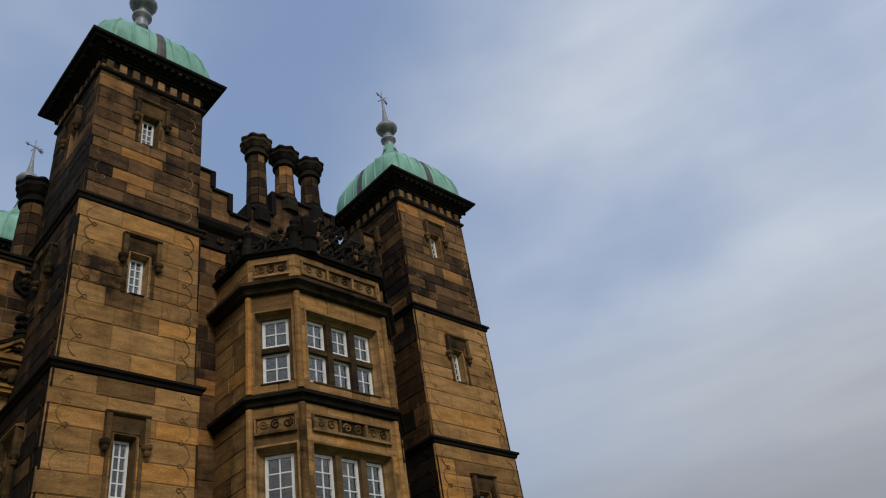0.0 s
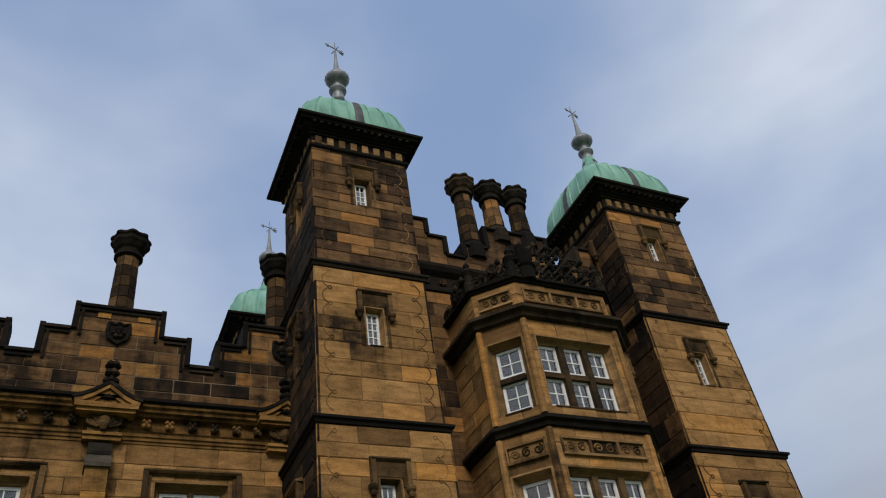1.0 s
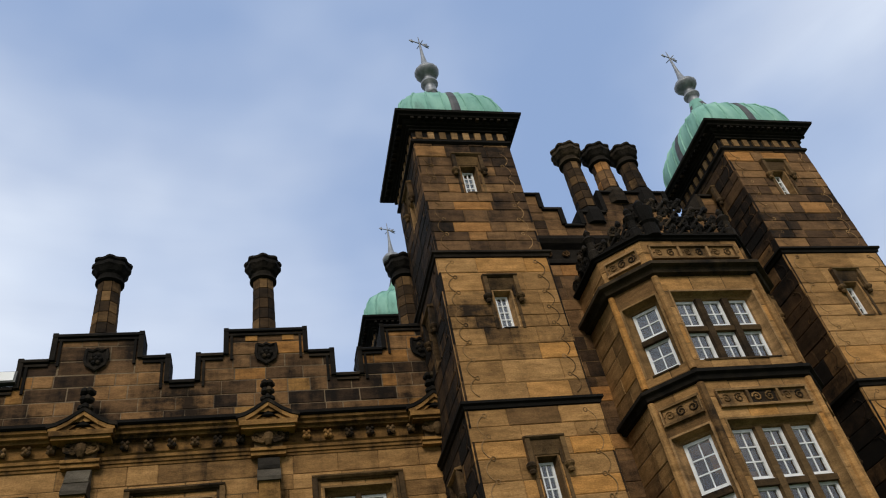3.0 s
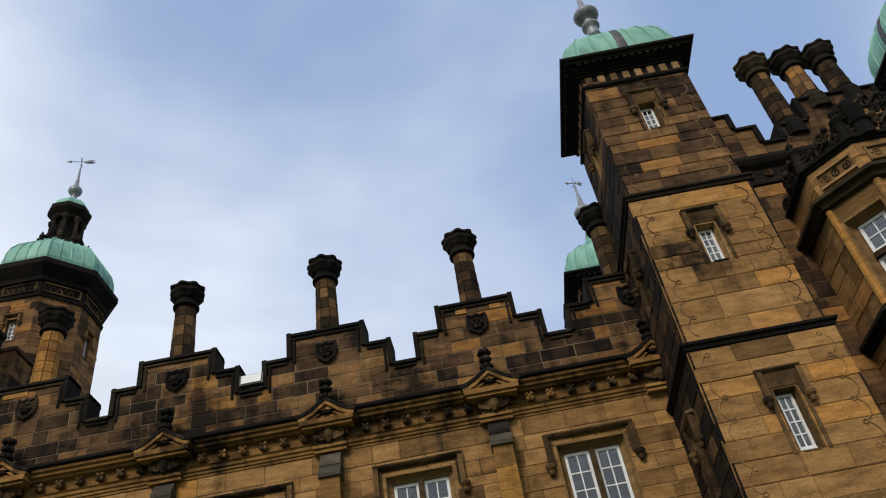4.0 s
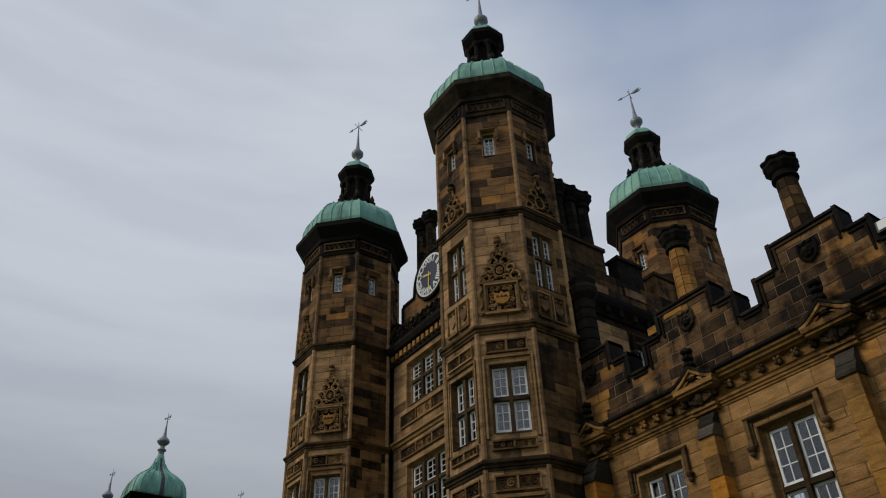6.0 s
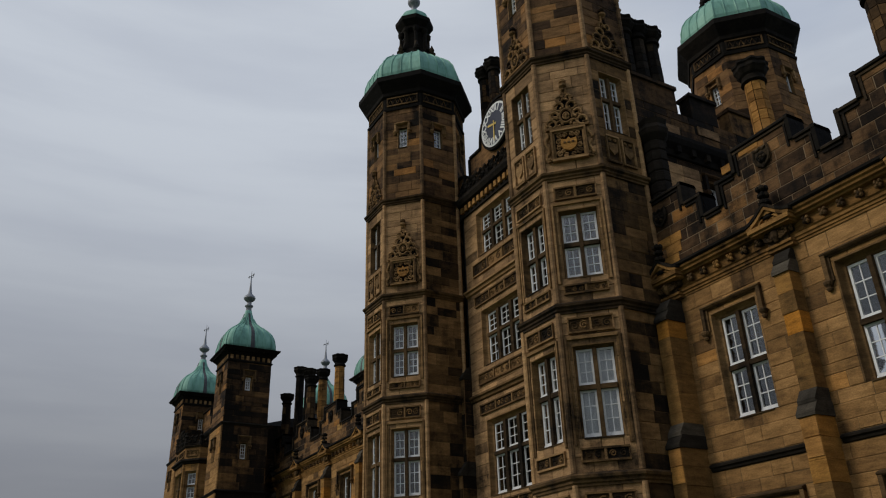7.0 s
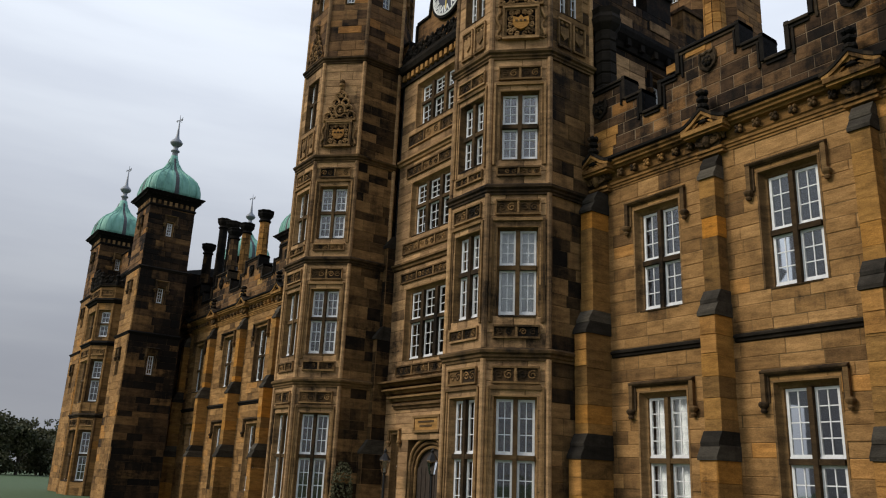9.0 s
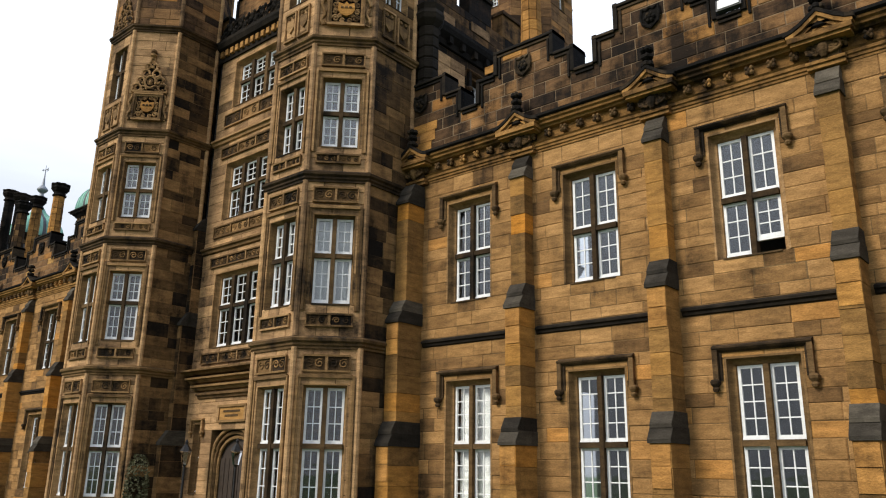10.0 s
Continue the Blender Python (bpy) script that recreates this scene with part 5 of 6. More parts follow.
    for q in range(5):
        A, Z = P[q], P[q + 1]
        G = Face(A, (Z[0] - A[0], Z[1] - A[1]))
        L = math.hypot(Z[0] - A[0], Z[1] - A[1])
        for z0, z1, w0, w1, tr in lv:
            holes = []
            if q == 2:
                holes = [(L / 2 - 0.92, L / 2 + 0.92, w0, w1 + 0.12)]
            elif q in (1, 3):
                holes = [(L / 2 - 0.38, L / 2 + 0.38, w0, w1 + 0.12)]
            core(bc, G, 0, L, z0, z1, holes, 0.3)
            ashlar(bs, G, 0, L, z0 + (0.2 if z0 else 0), z1, holes, 0.36, (0.4, 0.9), ends=0.01, single=(bay, M_TAN, one, lambda u, z: z > 4))
            for h in holes:
                ar = Mesh()
                architrave(ar, G, h[0], h[1], h[2], h[3], 0.12, 2)
                part("window_surround", ar, M_MLD, bay)
                window(G, h[0] + 0.12, h[1] - 0.12, w0, w1, 3 if q == 2 else 1, (tr,), 0.2, bay, (2, 2) if z0 > 8 else (2, 3), 0, M_MUL, 0.13)
                if z0 < 8:
                    carved_band(G, h[0], h[1], w1 + 0.32, w1 + 0.68, 3 if q == 2 else 1, bay)
        core(bc, G, 0, L, 10.45, 11.4, (), 0.3)
        ashlar(bs, G, 0, L, 10.72, 11.38, (), 0.33, (0.5, 1.1), ends=0.01)
        if q in (1, 2, 3):
            carved_band(G, 0.12, L - 0.12, 10.86, 11.22, 3 if q == 2 else 1, bay)
    part("wall", bc, M_JNT, bay)
    tagged(part("ashlar_facing", bs, M_TAN, bay), kind="stuff")
    for z, p, h in ((4.05, 0.14, 0.26), (8.0, 0.16, 0.3), (10.42, 0.24, 0.34), (11.36, 0.12, 0.16)):
        sm = Mesh()
        sm.run(P, string_prof(z, p, h))
        part("string_course", sm, M_BLK, bay, "black weathered string course")
    for x, yy in P[1:5]:
        sh = Mesh()
        for a, b in ((0, 4.04), (4.3, 8.0), (8.3, 10.42)):
            sh.lathe(x, yy, [(0.07, a), (0.07, b)], 8)
        part("corner_shaft", sh, M_TAN, bay)
    rt = Mesh()
    rt.v = [(*p, 11.45) for p in P]
    rt.f = [tuple(range(6))]
    part("bay_roof", rt, M_SLATE, bay)
    for q in range(5):
        cr = Mesh()
        scroll_run(cr, P[q], P[q + 1], 11.5, (0.5, 0.6, 1.15, 0.6, 0.5)[q], (0.5, 0.9, 0.38, 0.1, 0.5)[q])
        part("carved_cresting", cr, M_BLK, bay, "blackened openwork stone cresting")
    pd = Mesh()
    for x, yy in P[1:5]:
        pd.lathe(x, yy, [(0.13, 11.45), (0.13, 11.65), (0.09, 11.7), (0.09, 11.9), (0.15, 12.0), (0.05, 12.12), (0.08, 12.2), (0.02, 12.3)], 8)
        part("pinnacle", pd, M_BLK, bay)
        pd = Mesh()
    pd.lathe(cx - 0.75, y - fy, [(0.2, 11.45), (0.2, 11.75), (0.25, 11.8), (0.14, 11.86), (0.2, 12.05), (0.24, 12.2), (0.1, 12.3), (0.12, 12.42), (0.02, 12.55)], 10)
    part("urn", pd, M_BLK, bay, "blackened carved stone urn")
    for dx in ((1,) if east else (-1, 1)):
        dp = Mesh()
        dp.lathe(cx + dx * (fx + k + 0.35), y - 0.1, [(0.06, 0.1), (0.06, 10.4), (0.09, 10.42), (0.09, 10.6)], 8)
        tagged(part("drainpipe", dp, M_IRON), "black cast-iron rainwater pipe beside the bay", "drainpipe", "rainwater pipes")


pavilion(8.8, PAV_Y, 6.05, 11.75, True)
pavilion(-48.2, 11.6, -52.1, -44.35, False)

# wavy carved margins on the faces of the corner towers
for cx, cy, hs in ((4.82, 12.95, 1.0), (12.93, 12.97, 1.05)):
    tw = [o for o in bpy.data.objects if o.name.startswith("corner_tower") and o.parent is None and abs(o.matrix_basis.translation.x - cx) < 0.1 and o.matrix_basis.translation.y < 15][0]
    for z0, z1, h in TW:
        h *= hs
        for F in (square_faces(cx, cy, h)[0], square_faces(cx, cy, h)[3]):
            for u, q in ((0.0, 1), (2 * h, -1)):
                a, b = max(z0, 4.5) + 0.28, z1 - 0.12
                n = round((b - a) / 0.40)
                mb = Mesh()
                mb.tube([F.p(u + q * (0.27 - 0.13 * abs(math.sin(k * math.pi / 8)) ** 0.8), 0.018, a + (b - a) * k / (n * 8)) for k in range(n * 8 + 1)], 0.012, 5)
                # side-face margins share that face's dark stone, its shade painted in
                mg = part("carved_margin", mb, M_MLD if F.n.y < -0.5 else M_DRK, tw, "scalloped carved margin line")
                for k in range(n):
                    bs = Mesh()
                    zc = a + (b - a) * (k + 1) / n
                    bs.tube([F.p(u + q * (0.30 + 0.035 * math.cos(w)), 0.018, zc + 0.04 * math.sin(w)) for w in [j * math.tau / 10 for j in range(11)]], 0.011, 5)
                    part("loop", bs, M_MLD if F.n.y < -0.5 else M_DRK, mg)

# ------------------------------------------------------------------ centre between the octagonal towers


def centre():
    y = 13.85
    x0, x1 = AXIS - 2.45, AXIS + 2.45
    F = Face((x0, y), (1, 0))
    W = x1 - x0
    cm, st = Mesh(), Mesh()
    rows = ((5.25, 7.65, 6.55), (9.45, 11.45, 10.55), (13.5, 15.25, 14.45))
    wu0, wu1 = 0.85, W - 0.85
    holes = [(wu0, wu1, a, b) for a, b, _ in rows] + [(W / 2 - 1.0, W / 2 + 1.0, 0.0, 2.75), (0.5, 0.92, 0.9, 2.95), (W - 0.92, W - 0.5, 0.9, 2.95)]
    core(cm, F, 0, W, 0, 16.0, holes, 0.6)
    wall = tagged(part("wall_centre", cm, M_JNT), "sandstone entrance front between the octagonal towers", "wall", kind="structure")
    ashlar(st, F, 0, W, 0, 16.0, holes, 0.34, single=(wall, M_OCT, [200], lambda u, z: z > 3 and u < 2.6))
    tagged(part("ashlar_facing", st, M_OCT, wall), kind="stuff")
    for a, b, tr in rows:
        ar = Mesh()
        architrave(ar, F, wu0, wu1, a, b, 0.14, 2)
        part("window_surround", ar, M_MLD, wall)
        window(F, wu0 + 0.14, wu1 - 0.14, a, b - 0.14, 4, (tr,), 0.2, None, (2, 3), 0, M_MUL, 0.15)
    for a, b in ((4.75, 5.1), (7.85, 8.2), (8.86, 9.26), (11.65, 12.05), (12.8, 13.3)):
        carved_band(F, 0.55, W - 0.55, a, b, 4, wall)
    for z in (8.35, 12.2):
        sm = Mesh()
        sm.side(F, string_prof(z, 0.16, 0.3), 0, W)
        part("string_course", sm, M_MLD, wall)
    # stepped mouldings over the porch
    for k in range(4):
        sm = Mesh()
        sm.side(F, string_prof(4.4 - 0.24 * k, 0.42 - 0.09 * k, 0.24), 0.0 + 0.2 * k, W - 0.2 * k)
        part("porch_moulding", sm, M_MLD, wall)
    for u in (0.5, W - 0.92):
        ar = Mesh()
        architrave(ar, F, u, u + 0.42, 0.9, 2.95, 0.07)
        hood(ar, F, u - 0.12, u + 0.54, 3.02, 0.3, 0.08, 0.12)
        part("window_surround", ar, M_MLD, wall)
        window(F, u + 0.07, u + 0.35, 0.9, 2.88, 1, (1.9,), 0.2, None, (1, 4), label="narrow white-framed side light by the entrance")
    tb = Mesh()
    tb.box(F, W / 2 - 0.62, W / 2 + 0.62, 0.0, 0.05, 3.0, 3.42)
    tablet = part("tablet", tb, M_CRN, wall, "carved sandstone tablet over the door")
    tf = Mesh()
    for z in (2.96, 3.40):
        tf.box(F, W / 2 - 0.7, W / 2 + 0.7, 0.0, 0.09, z, z + 0.07)
    for u in (W / 2 - 0.7, W / 2 + 0.62):
        tf.box(F, u, u + 0.08, 0.0, 0.085, 3.03, 3.40)
    part("tablet_frame", tf, M_MLD, tablet)
    for k, (u0, u1) in enumerate(((-0.42, 0.40), (-0.34, 0.30))):
        part("letter_bar", box_data("letter_bar", u1 - u0, 0.012, 0.06, M_HOD), None, tablet, m=F.m(W / 2 + u0, 0.05, 3.25 - 0.13 * k))
    # balustrade cornice
    co = Mesh()
    co.side(F, [(-0.02, 15.45), (0.08, 15.45), (0.08, 15.9), (0.2, 15.95), (0.28, 16.1), (0.28, 16.2), (-0.02, 16.25)][::-1], -0.5, W + 0.5)
    cor = part("cornice", co, M_BLK, wall)
    for i in range(17):
        part("dentil", box_data("dentil", 0.16, 0.1, 0.22, M_CRN), None, cor, m=F.m(W * (i + 0.2) / 17, 0.08, 15.6))
    cr = Mesh()
    scroll_run(cr, F.p(0, 0.15, 0)[:2], F.p(W, 0.15, 0)[:2], 16.25, 0.8)
    part("carved_cresting", cr, M_BLK, wall, "blackened openwork stone cresting")
    # gable with the clock
    G = Face((AXIS - 3.2, 14.0), (1, 0))
    gm = Mesh()
    out = [(0, 16.0), (6.4, 16.0), (6.4, 17.4), (5.7, 17.4), (5.7, 17.0), (5.2, 17.0), (5.2, 17.9), (4.4, 17.9)]
    out += [(3.2 + 1.15 * math.cos(a), 18.3 + 1.1 * math.sin(a)) for a in [0.1 + (math.pi - 0.2) * i / 12 for i in range(13)]]
    out += [(2.0, 17.9), (1.2, 17.9), (1.2, 17.0), (0.7, 17.0), (0.7, 17.4), (0, 17.4)]
    gm.prism(G, out, -0.5, 0)
    gab = tagged(part("clock_gable", gm, M_MIX), "shaped sandstone gable with battlements that holds the clock", "gable", kind="structure")
    cp = Mesh()
    for (ua, za), (ub, zb) in zip(out[1:], out[2:]):
        q = Vector((ub - ua, zb - za)).normalized()
        nrm = Vector((q.y, -q.x)) * 0.09
        cp.prism(G, [(ua, za), (ua + nrm.x, za + nrm.y), (ub + nrm.x, zb + nrm.y), (ub, zb)], -0.55, 0.07)
    part("coping", cp, M_BLK, gab, "black moulded coping")
    # clock
    c = thing("clock", AXIS, 13.95, 18.28, "round dark-blue clock with white numerals and gilt pointers", "clock")
    zc, uc = 18.28, 3.2
    circ = lambda r, n=40: [(uc + r * math.cos(i * math.tau / n), zc + r * math.sin(i * math.tau / n)) for i in range(n)]
    rim = Mesh()
    rim.prism(G, circ(0.98), 0.0, 0.14)
    part("rim", rim, M_BLK, c)
    ring = Mesh()
    ring.prism(G, circ(0.88), 0.14, 0.16)
    part("chapter_ring", ring, M_DIAL, c, "white painted outer ring")
    dial = Mesh()
    dial.prism(G, circ(0.80), 0.16, 0.17)
    part("dial", dial, M_BLUE, c, "dark blue dial")
    words = ("XII", "I", "II", "III", "IIII", "V", "VI", "VII", "VIII", "IX", "X", "XI")
    for i, wd in enumerate(words):
        cu = bpy.data.curves.new("numeral", "FONT")
        cu.body, cu.size, cu.align_x, cu.align_y, cu.extrude = wd, 0.36, "CENTER", "CENTER", 0.004
        cu.offset = 0.014
        tmp = bpy.data.objects.new("numeral", cu)
        scene.collection.objects.link(tmp)
        me = bpy.data.meshes.new_from_object(tmp.evaluated_get(bpy.context.evaluated_depsgraph_get()))
        bpy.data.objects.remove(tmp)
        me.materials.clear()
        me.materials.append(M_DIAL)
        a = math.pi / 2 - i * math.tau / 12
        part("numeral", me, None, c, m=G.m(uc + 0.645 * math.cos(a), 0.176, zc + 0.645 * math.sin(a)) @ pose(0, 0, 0, 90, 0, 0) @ pose(0, 0, 0, 0, 0, -i * 30))
    for nm, ln, wd, a in (("minute_pointer", 0.72, 0.035, -math.pi / 2 - 0.05), ("hour_pointer", 0.46, 0.05, math.radians(165))):
        hm = Mesh()
        d, e = Vector((math.cos(a), math.sin(a))), Vector((-math.sin(a), math.cos(a)))
        hm.prism(G, [(uc + d.x * p + e.x * q, zc + d.y * p + e.y * q) for p, q in ((-0.14, -wd), (0, -wd * 0.7), (ln * 0.8, -wd), (ln, 0), (ln * 0.8, wd), (0, wd * 0.7), (-0.14, wd))], 0.18, 0.19 if nm[0] == "h" else 0.2)
        part(nm, hm, M_GILT, c, "gilt clock pointer")
    # entrance
    D = Face((AXIS - 1.0, 14.15), (1, 0))
    dm = Mesh()
    arch = [(0.12, 0.0), (1.88, 0.0), (1.88, 1.7)] + [(1.0 + 0.88 * math.cos(a), 1.7 + 0.85 * math.sin(a) ** 0.8) for a in [math.pi * i / 14 for i in range(1, 14)]] + [(0.12, 1.7)]
    dm.prism(D, arch, -0.08, 0.0)
    door = tagged(part("door_1", dm, M_DOOR), "dark oak double door in a pointed arch", "door", kind="structure")
    fr = Mesh()
    for k in range(3):
        sc = 1 + 0.07 * k
        pts = [(1.0 + (u - 1.0) * sc, z * (1 + 0.05 * k)) for u, z in arch[2:]]
        fr.tube([D.p(pts[0][0], 0.06 + 0.07 * k, 0.02), *[D.p(u, 0.06 + 0.07 * k, z) for u, z in pts], D.p(pts[-1][0], 0.06 + 0.07 * k, 0.02)], 0.055, 6)
    part("door_arch", fr, M_MLD, door)
    for k in range(7):
        part("door_plank", box_data("door_plank", 0.2, 0.03, 1.9, M_DOOR), None, door, m=D.m(0.2 + 0.23 * k, 0.0, 0.05))
    # slots beside the entrance front, each with its buttress and pipe
    for q in (-1, 1):
        S = Face((AXIS + q * 2.775 - 0.33, 14.15), (1, 0))
        # the slot's back wall is black over its full height
        sm = Mesh()
        sm.box(S, 0, 0.66, -0.4, 0, 0, 16.0)
        tagged(part("wall_slot", sm, M_BLK), "narrow black wall between tower and entrance front", "wall", kind="structure")
        pm = Mesh()
        pm.lathe(AXIS + q * 2.62, 13.98, [(0.07, 0.0), (0.07, 15.6), (0.13, 15.65), (0.15, 15.95)], 8)
        tagged(part("drainpipe", pm, M_IRON), "black cast-iron rainwater pipe beside the bay", "drainpipe", "rainwater pipes")
        bt, wts = Mesh(), []
        S2 = Face((AXIS + (q * 2.43 if q > 0 else -2.85), 14.15), (1, 0))
        bt.side(S2, [(-0.05, 0.0), (1.08, 0.0), (1.08, 2.3), (0.82, 2.7), (0.82, 6.0), (0.62, 6.4), (0.62, 9.2), (0.4, 9.6), (-0.05, 9.6)][::-1], 0, 0.42)
        for z1, d in ((2.3, 1.08), (6.0, 0.82), (9.2, 0.62)):
            wts.append(Mesh())
            wts[-1].side(S2, [(0, z1), (d + 0.07, z1), (d + 0.07, z1 + 0.08), (d - 0.2, z1 + 0.45), (0, z1 + 0.45)][::-1], -0.03, 0.45)
        b = tagged(part("buttress", bt, M_SDE), "dark weathered sandstone buttress beside the octagonal tower", "buttress", "tower buttresses")
        for wt in wts:
            part("weathering", wt, M_WTH, b)
        for z0, z1, d in ((0.0, 2.3, 1.08), (2.75, 6.0, 0.82), (6.45, 9.2, 0.62)):
            n = round((z1 - z0) / 0.42)
            for k in range(n):
                part("stone", box_data("stone", 0.404, 0.03, round((z1 - z0) / n - 0.014, 3), M_SDE), None, b, m=S2.m(0.008, d - 0.01, z0 + (z1 - z0) * k / n + 0.007))
                E = Face(S2.p(0.42, d, 0)[:2], (0, 1))
                part("stone", box_data("stone", round(d * 0.9, 3), 0.03, round((z1 - z0) / n - 0.014, 3), M_SDE), None, b, m=E.m(0.02, -0.012, z0 + (z1 - z0) * k / n + 0.007))
    # the side walls of the central block, over the wings
    for q, nm in ((1, "east"), (-1, "west")):
        x = AXIS + q * 6.6
        S = Face((x, 14.0), (0, 1)) if q > 0 else Face((x, 20.6), (0, -1))
        L = 6.6
        cm, st = Mesh(), Mesh()
        hl = [(2.6, 3.7, 11.0, 13.0)]
        core(cm, S, 0, L, 9.0, 15.2, hl, 0.45)
        sw = tagged(part("wall_block_" + nm, cm, M_JNT), "sooty sandstone side wall of the central block", "wall", kind="structure")
        ashlar(st, S, 0, L, 9.0, 13.5, hl, 0.33)
        ashlar(st, S, 0, L, 14.0, 15.2, (), 0.33)
        for u0, u1 in ((0.0, 1.9), (2.5, 3.6), (4.2, 5.3)):
            st.box(S, u0, u1, -0.4, 0.02, 15.2, 16.0)
            st.box(S, u0 - 0.04, u1 + 0.04, -0.45, 0.09, 16.0, 16.12)
        tagged(part("ashlar_facing", st, M_DRK, sw), kind="stuff")
        pl = Mesh()
        ashlar(pl, S, 0.75, 2.3, 9.2, 13.3, (), 0.42, (0.5, 0.9), 0.035)
        tagged(part("ashlar_facing", pl, M_OCT, sw), kind="stuff")
        for u0, u1, za in ((0.7, 1.8, 14.35), (2.6, 3.5, 14.65), (3.9, 5.2, 14.3), (5.6, 6.3, 14.7)):
            part("stone", box_data("stone", u1 - u0, 0.035, 0.3, M_OCT), None, sw, m=S.m(u0, 0.0, za))
        for k in range(11):
            part("corbel", box_data("corbel", 0.16, 0.16, 0.22, M_BLK), None, sw, m=S.m(0.2 + 0.58 * k, 0.06, 13.6))
        sm = Mesh()
        sm.side(S, [(-0.02, 13.5), (0.08, 13.52), (0.1, 13.7), (0.25, 13.85), (0.3, 14.0), (0.3, 14.12), (-0.02, 14.25)][::-1], 0, L)
        part("cornice", sm, M_BLK, sw)
        hm = Mesh()
        hood(hm, S, 2.4, 3.9, 13.12, 0.5)
        part("window_surround", hm, M_DRK, sw)
        window(S, 2.65, 3.65, 11.0, 12.95, 2, (12.2,), 0.2, None, (2, 3))
        for k in range(3):
            chimney(x - q * 0.35, 14.5 + 0.56 * k, 15.2, 18.42, "block chimneys", M_BLK)
        pr = Mesh()
        pf = [(r, 9.2 + 0.33 * k + dz) for k in range(13) for r, dz in ((0.27, 0), (0.30, 0.03), (0.30, 0.28), (0.27, 0.31))]
        pr.lathe(x + q * 0.3, 14.35, pf + [(0.3, 13.5), (0.42, 13.65), (0.46, 13.8), (0.4, 13.95), (0.45, 14.1), (0.2, 14.2)], 8, math.pi / 8)
        tagged(part("turret_pier", pr, M_BLK), "blackened octagonal stone pier at the tower's side", "pier", "octagonal piers")
    for x in (-22.9, -22.2):
        chimney(x, 15.6, 14.8, 23.5, "block chimneys", M_DRK)
    rf = Mesh()
    R = Face((AXIS - 6.2, 14.4), (1, 0))
    rf.box(R, 0, 12.4, -8.0, 0, 14.6, 14.8)
    tagged(part("roof_centre", rf, M_SLATE), "flat leaded roof of the central block", "roof", kind="structure")
    # added inner wall and floors in the same darkened plaster
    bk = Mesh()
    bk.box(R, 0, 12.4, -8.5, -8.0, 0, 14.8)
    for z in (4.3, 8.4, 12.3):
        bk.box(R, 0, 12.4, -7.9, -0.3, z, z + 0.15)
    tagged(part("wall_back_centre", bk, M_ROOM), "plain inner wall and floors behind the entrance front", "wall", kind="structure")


M_DIAL = plain("clock_white", (0.72, 0.72, 0.70), (0.82, 0.82, 0.80), 0.5)
M_BLUE = plain("clock_blue", (0.012, 0.018, 0.04), (0.02, 0.028, 0.06), 0.4)
M_GILT = plain("gilding", (0.65, 0.48, 0.14), (0.78, 0.60, 0.22), 0.35, 0.8)
M_DOOR = plain("dark_oak", (0.022, 0.014, 0.009), (0.05, 0.032, 0.02), 0.6, 0, 12, 0.3)
centre()

for x, top, m_ in ((-43.9, 15.95, M_BLK), (-42.3, 15.4, M_BLK), (-40.1, 14.75, M_CRN)):
    chimney(x, 15.2, 10.9, top, "pavilion chimneys", m_)

# ------------------------------------------------------------------ small things
fl = thing("floodlight", -4.62, 13.75, 10.5, "square white floodlight on the wing parapet", "floodlight")
FL = Face((-4.95, 13.9), (1, 0))
b1, b2 = Mesh(), Mesh()
b1.side(FL, [(-0.1, 10.5), (0.06, 10.5), (0.02, 10.76), (-0.1, 10.76)][::-1], 0.1, 0.6)
part("housing", b1, M_SLATE, fl)
b2.side(FL, [(0.05, 10.53), (0.075, 10.53), (0.04, 10.74), (0.02, 10.74)][::-1], 0.14, 0.56)
part("lens", b2, M_BLIND, fl, "pale floodlight glass")


def lantern_lamp(x, y):
    p = thing("porch_lamp", x, y, 0, "black iron porch lantern on a post", "lamp", "porch lamps")
    a, b, c = Mesh(), Mesh(), Mesh()
    a.lathe(x, y, [(0.14, 0.0), (0.12, 0.1), (0.04, 0.2), (0.035, 1.7), (0.08, 1.75)], 8)
    part("post", a, M_IRON, p)
    b.lathe(x, y, [(0.08, 1.75), (0.15, 2.1), (0.15, 2.12), (0.08, 2.12)], 6)
    part("lantern_glass", b, M_GLS, p)
    c.lathe(x, y, [(0.18, 2.12), (0.1, 2.25), (0.04, 2.32), (0.05, 2.38), (0.01, 2.46)], 6)
    part("lid", c, M_IRON, p)


def shrub(x, y):
    s_ = thing("potted_shrub", x, y, 0, "clipped evergreen shrub in a dark pot", "plant", "entrance shrubs")
    a = Mesh()
    a.lathe(x, y, [(0.2, 0), (0.27, 0.4), (0.29, 0.42), (0.24, 0.42)], 12)
    part("pot", a, M_SLATE, s_)
    r = random.Random(4)
    b = Mesh()
    for _ in range(900):
        w, h = r.uniform(0, math.tau), r.uniform(0.4, 2.0)
        q = 0.34 * (1 - ((h - 1.1) / 1.0) ** 2) ** 0.5 if abs(h - 1.1) < 1 else 0.05
        q *= r.uniform(0.75, 1.05)
        c = Vector((x + q * math.cos(w), y + q * math.sin(w), h))
        d, e = Vector((r.uniform(-1, 1), r.uniform(-1, 1), r.uniform(-1, 1))).normalized() * 0.045, Vector((r.uniform(-1, 1), r.uniform(-1, 1), r.uniform(-1, 1))).normalized() * 0.03
        k = len(b.v)
        b.v += [tuple(c - d), tuple(c + e), tuple(c + d), tuple(c - e)]
        b.f.append((k, k + 1, k + 2, k + 3))
    part("crown", b, M_LEAF, s_)


for q in (-1, 1):
    lantern_lamp(AXIS + q * 1.25, 13.2)
shrub(-21.9, 12.2)


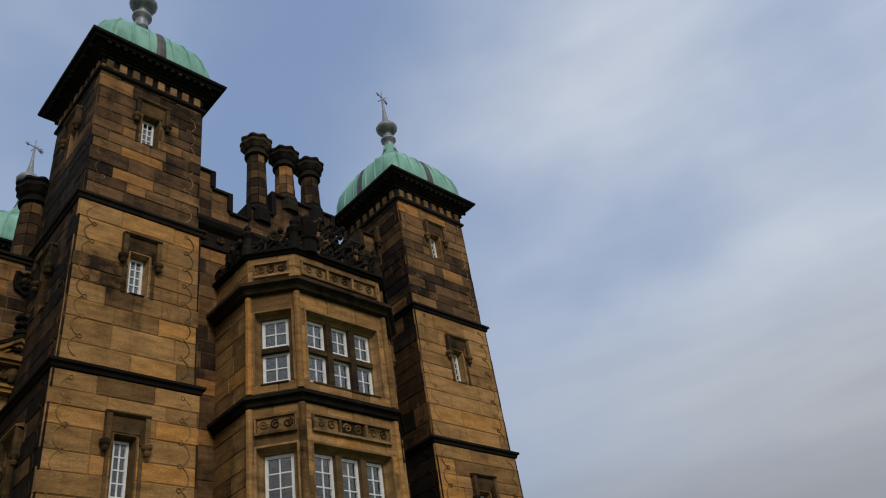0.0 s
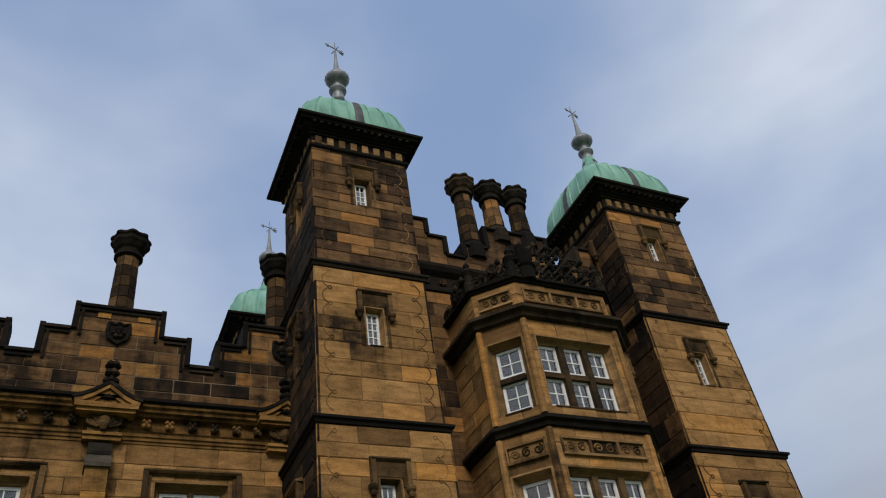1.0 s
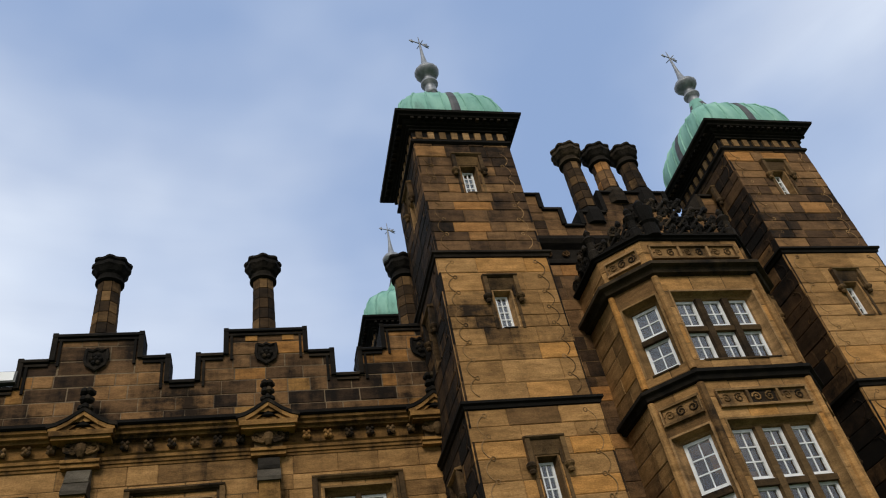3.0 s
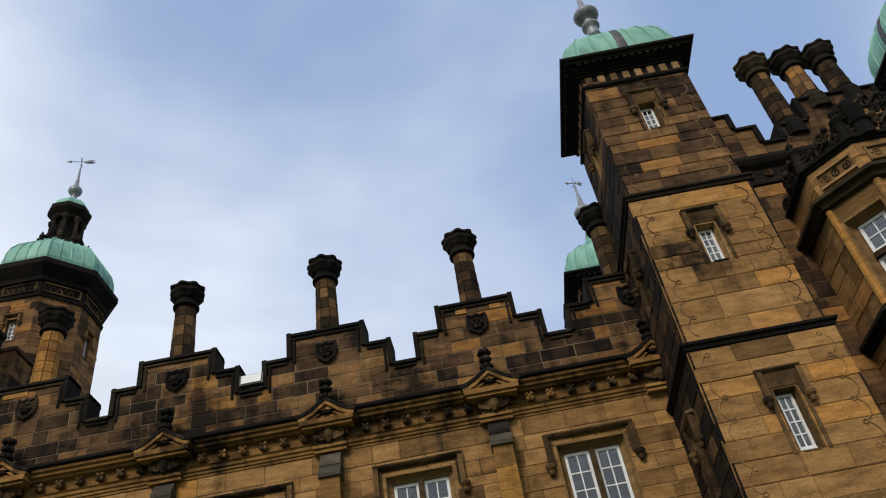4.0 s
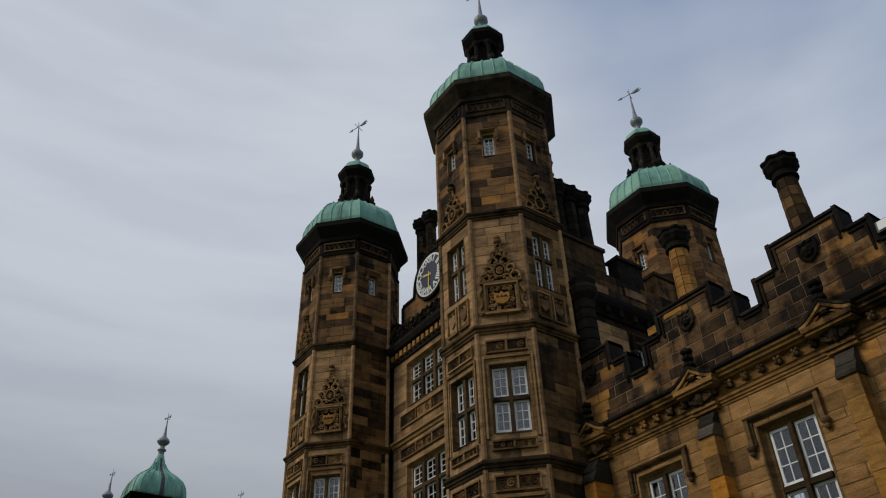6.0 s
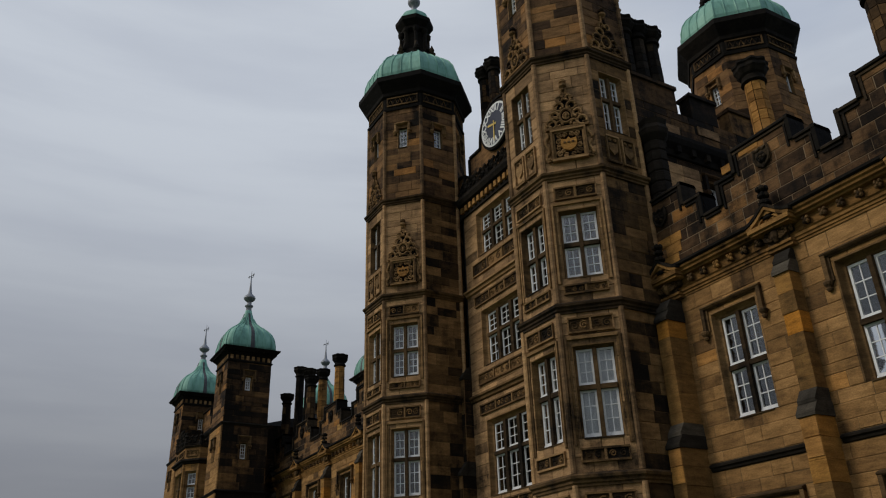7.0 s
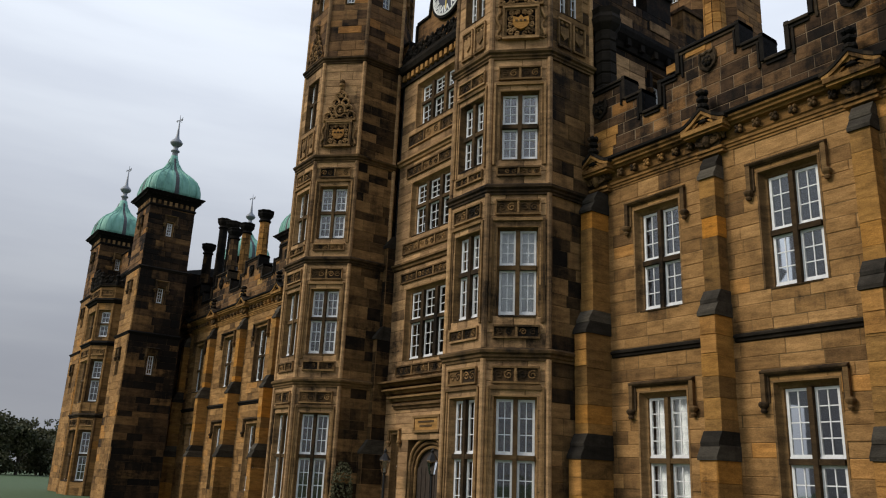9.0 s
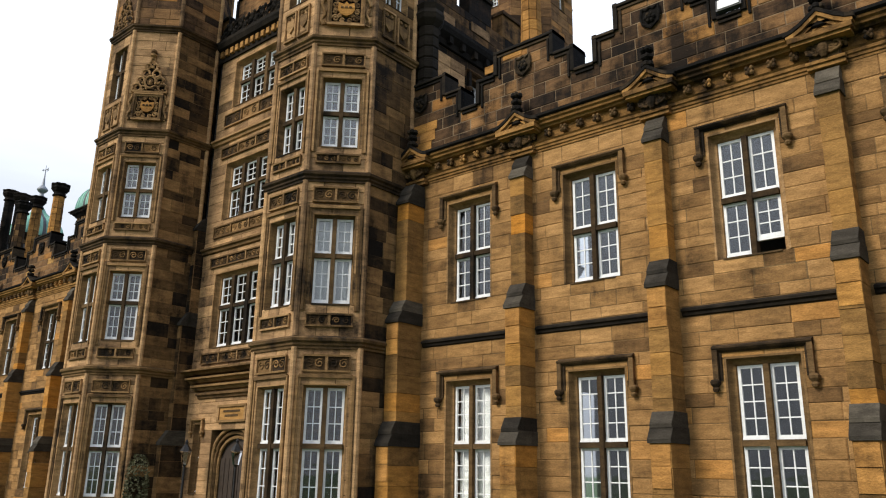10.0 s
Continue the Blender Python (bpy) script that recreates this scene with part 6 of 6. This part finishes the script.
def tree(x, y, h, seed):
    """A broad tree: tapered trunk, limbs, and a crown of leaf clumps."""
    r = random.Random(seed)
    t = thing("tree", x, y, 0, "broad leafy green tree at the lawn's edge", "tree", "far trees")
    tr = Mesh()
    tr.tube([(x, y, 0), (x + 0.1, y, h * 0.25), (x + r.uniform(-0.4, 0.4), y + 0.2, h * 0.55)], h * 0.03, 8)
    limbs = []
    for i in range(9):
        w, z = r.uniform(0, math.tau), h * r.uniform(0.3, 0.6)
        e = (x + math.cos(w) * h * r.uniform(0.15, 0.38), y + math.sin(w) * h * r.uniform(0.15, 0.38), z + h * r.uniform(0.1, 0.38))
        limbs.append(e)
        tr.tube([(x, y, z * 0.7), ((x + e[0]) / 2, (y + e[1]) / 2, (z + e[2]) / 2), e], h * 0.011, 5)
    part("trunk", tr, M_BARK, t)
    cr = Mesh()
    tufts = limbs + [(x, y, h * 0.85)] * 2 + [(x + r.uniform(-0.35, 0.35) * h, y + r.uniform(-0.35, 0.35) * h, h * r.uniform(0.12, 0.5)) for _ in range(8)]
    for e in tufts:
        for _ in range(9):
            c0 = Vector(e) + Vector((r.gauss(0, 1), r.gauss(0, 1), r.gauss(0, 0.7))) * h * 0.10
            c0.z = max(0.5, min(c0.z, h))
            for _ in range(34):
                c = c0 + Vector((r.gauss(0, 1), r.gauss(0, 1), r.gauss(0, 0.8))) * h * 0.045
                d = Vector((r.uniform(-1, 1), r.uniform(-1, 1), r.uniform(-1, 1))).normalized() * r.uniform(0.14, 0.26)
                f = d.cross(Vector((r.uniform(-1, 1), r.uniform(-1, 1), r.uniform(-1, 1)))).normalized() * r.uniform(0.09, 0.17)
                k = len(cr.v)
                cr.v += [tuple(c - d), tuple(c + f), tuple(c + d), tuple(c - f)]
                cr.f.append((k, k + 1, k + 2, k + 3))
    part("crown", cr, M_LEAF, t)


rt_ = random.Random(9)
for i in range(15):
    tree(-112 + rt_.uniform(-7, 7), -16 + i * 3.0, rt_.uniform(5.0, 7.4), i)
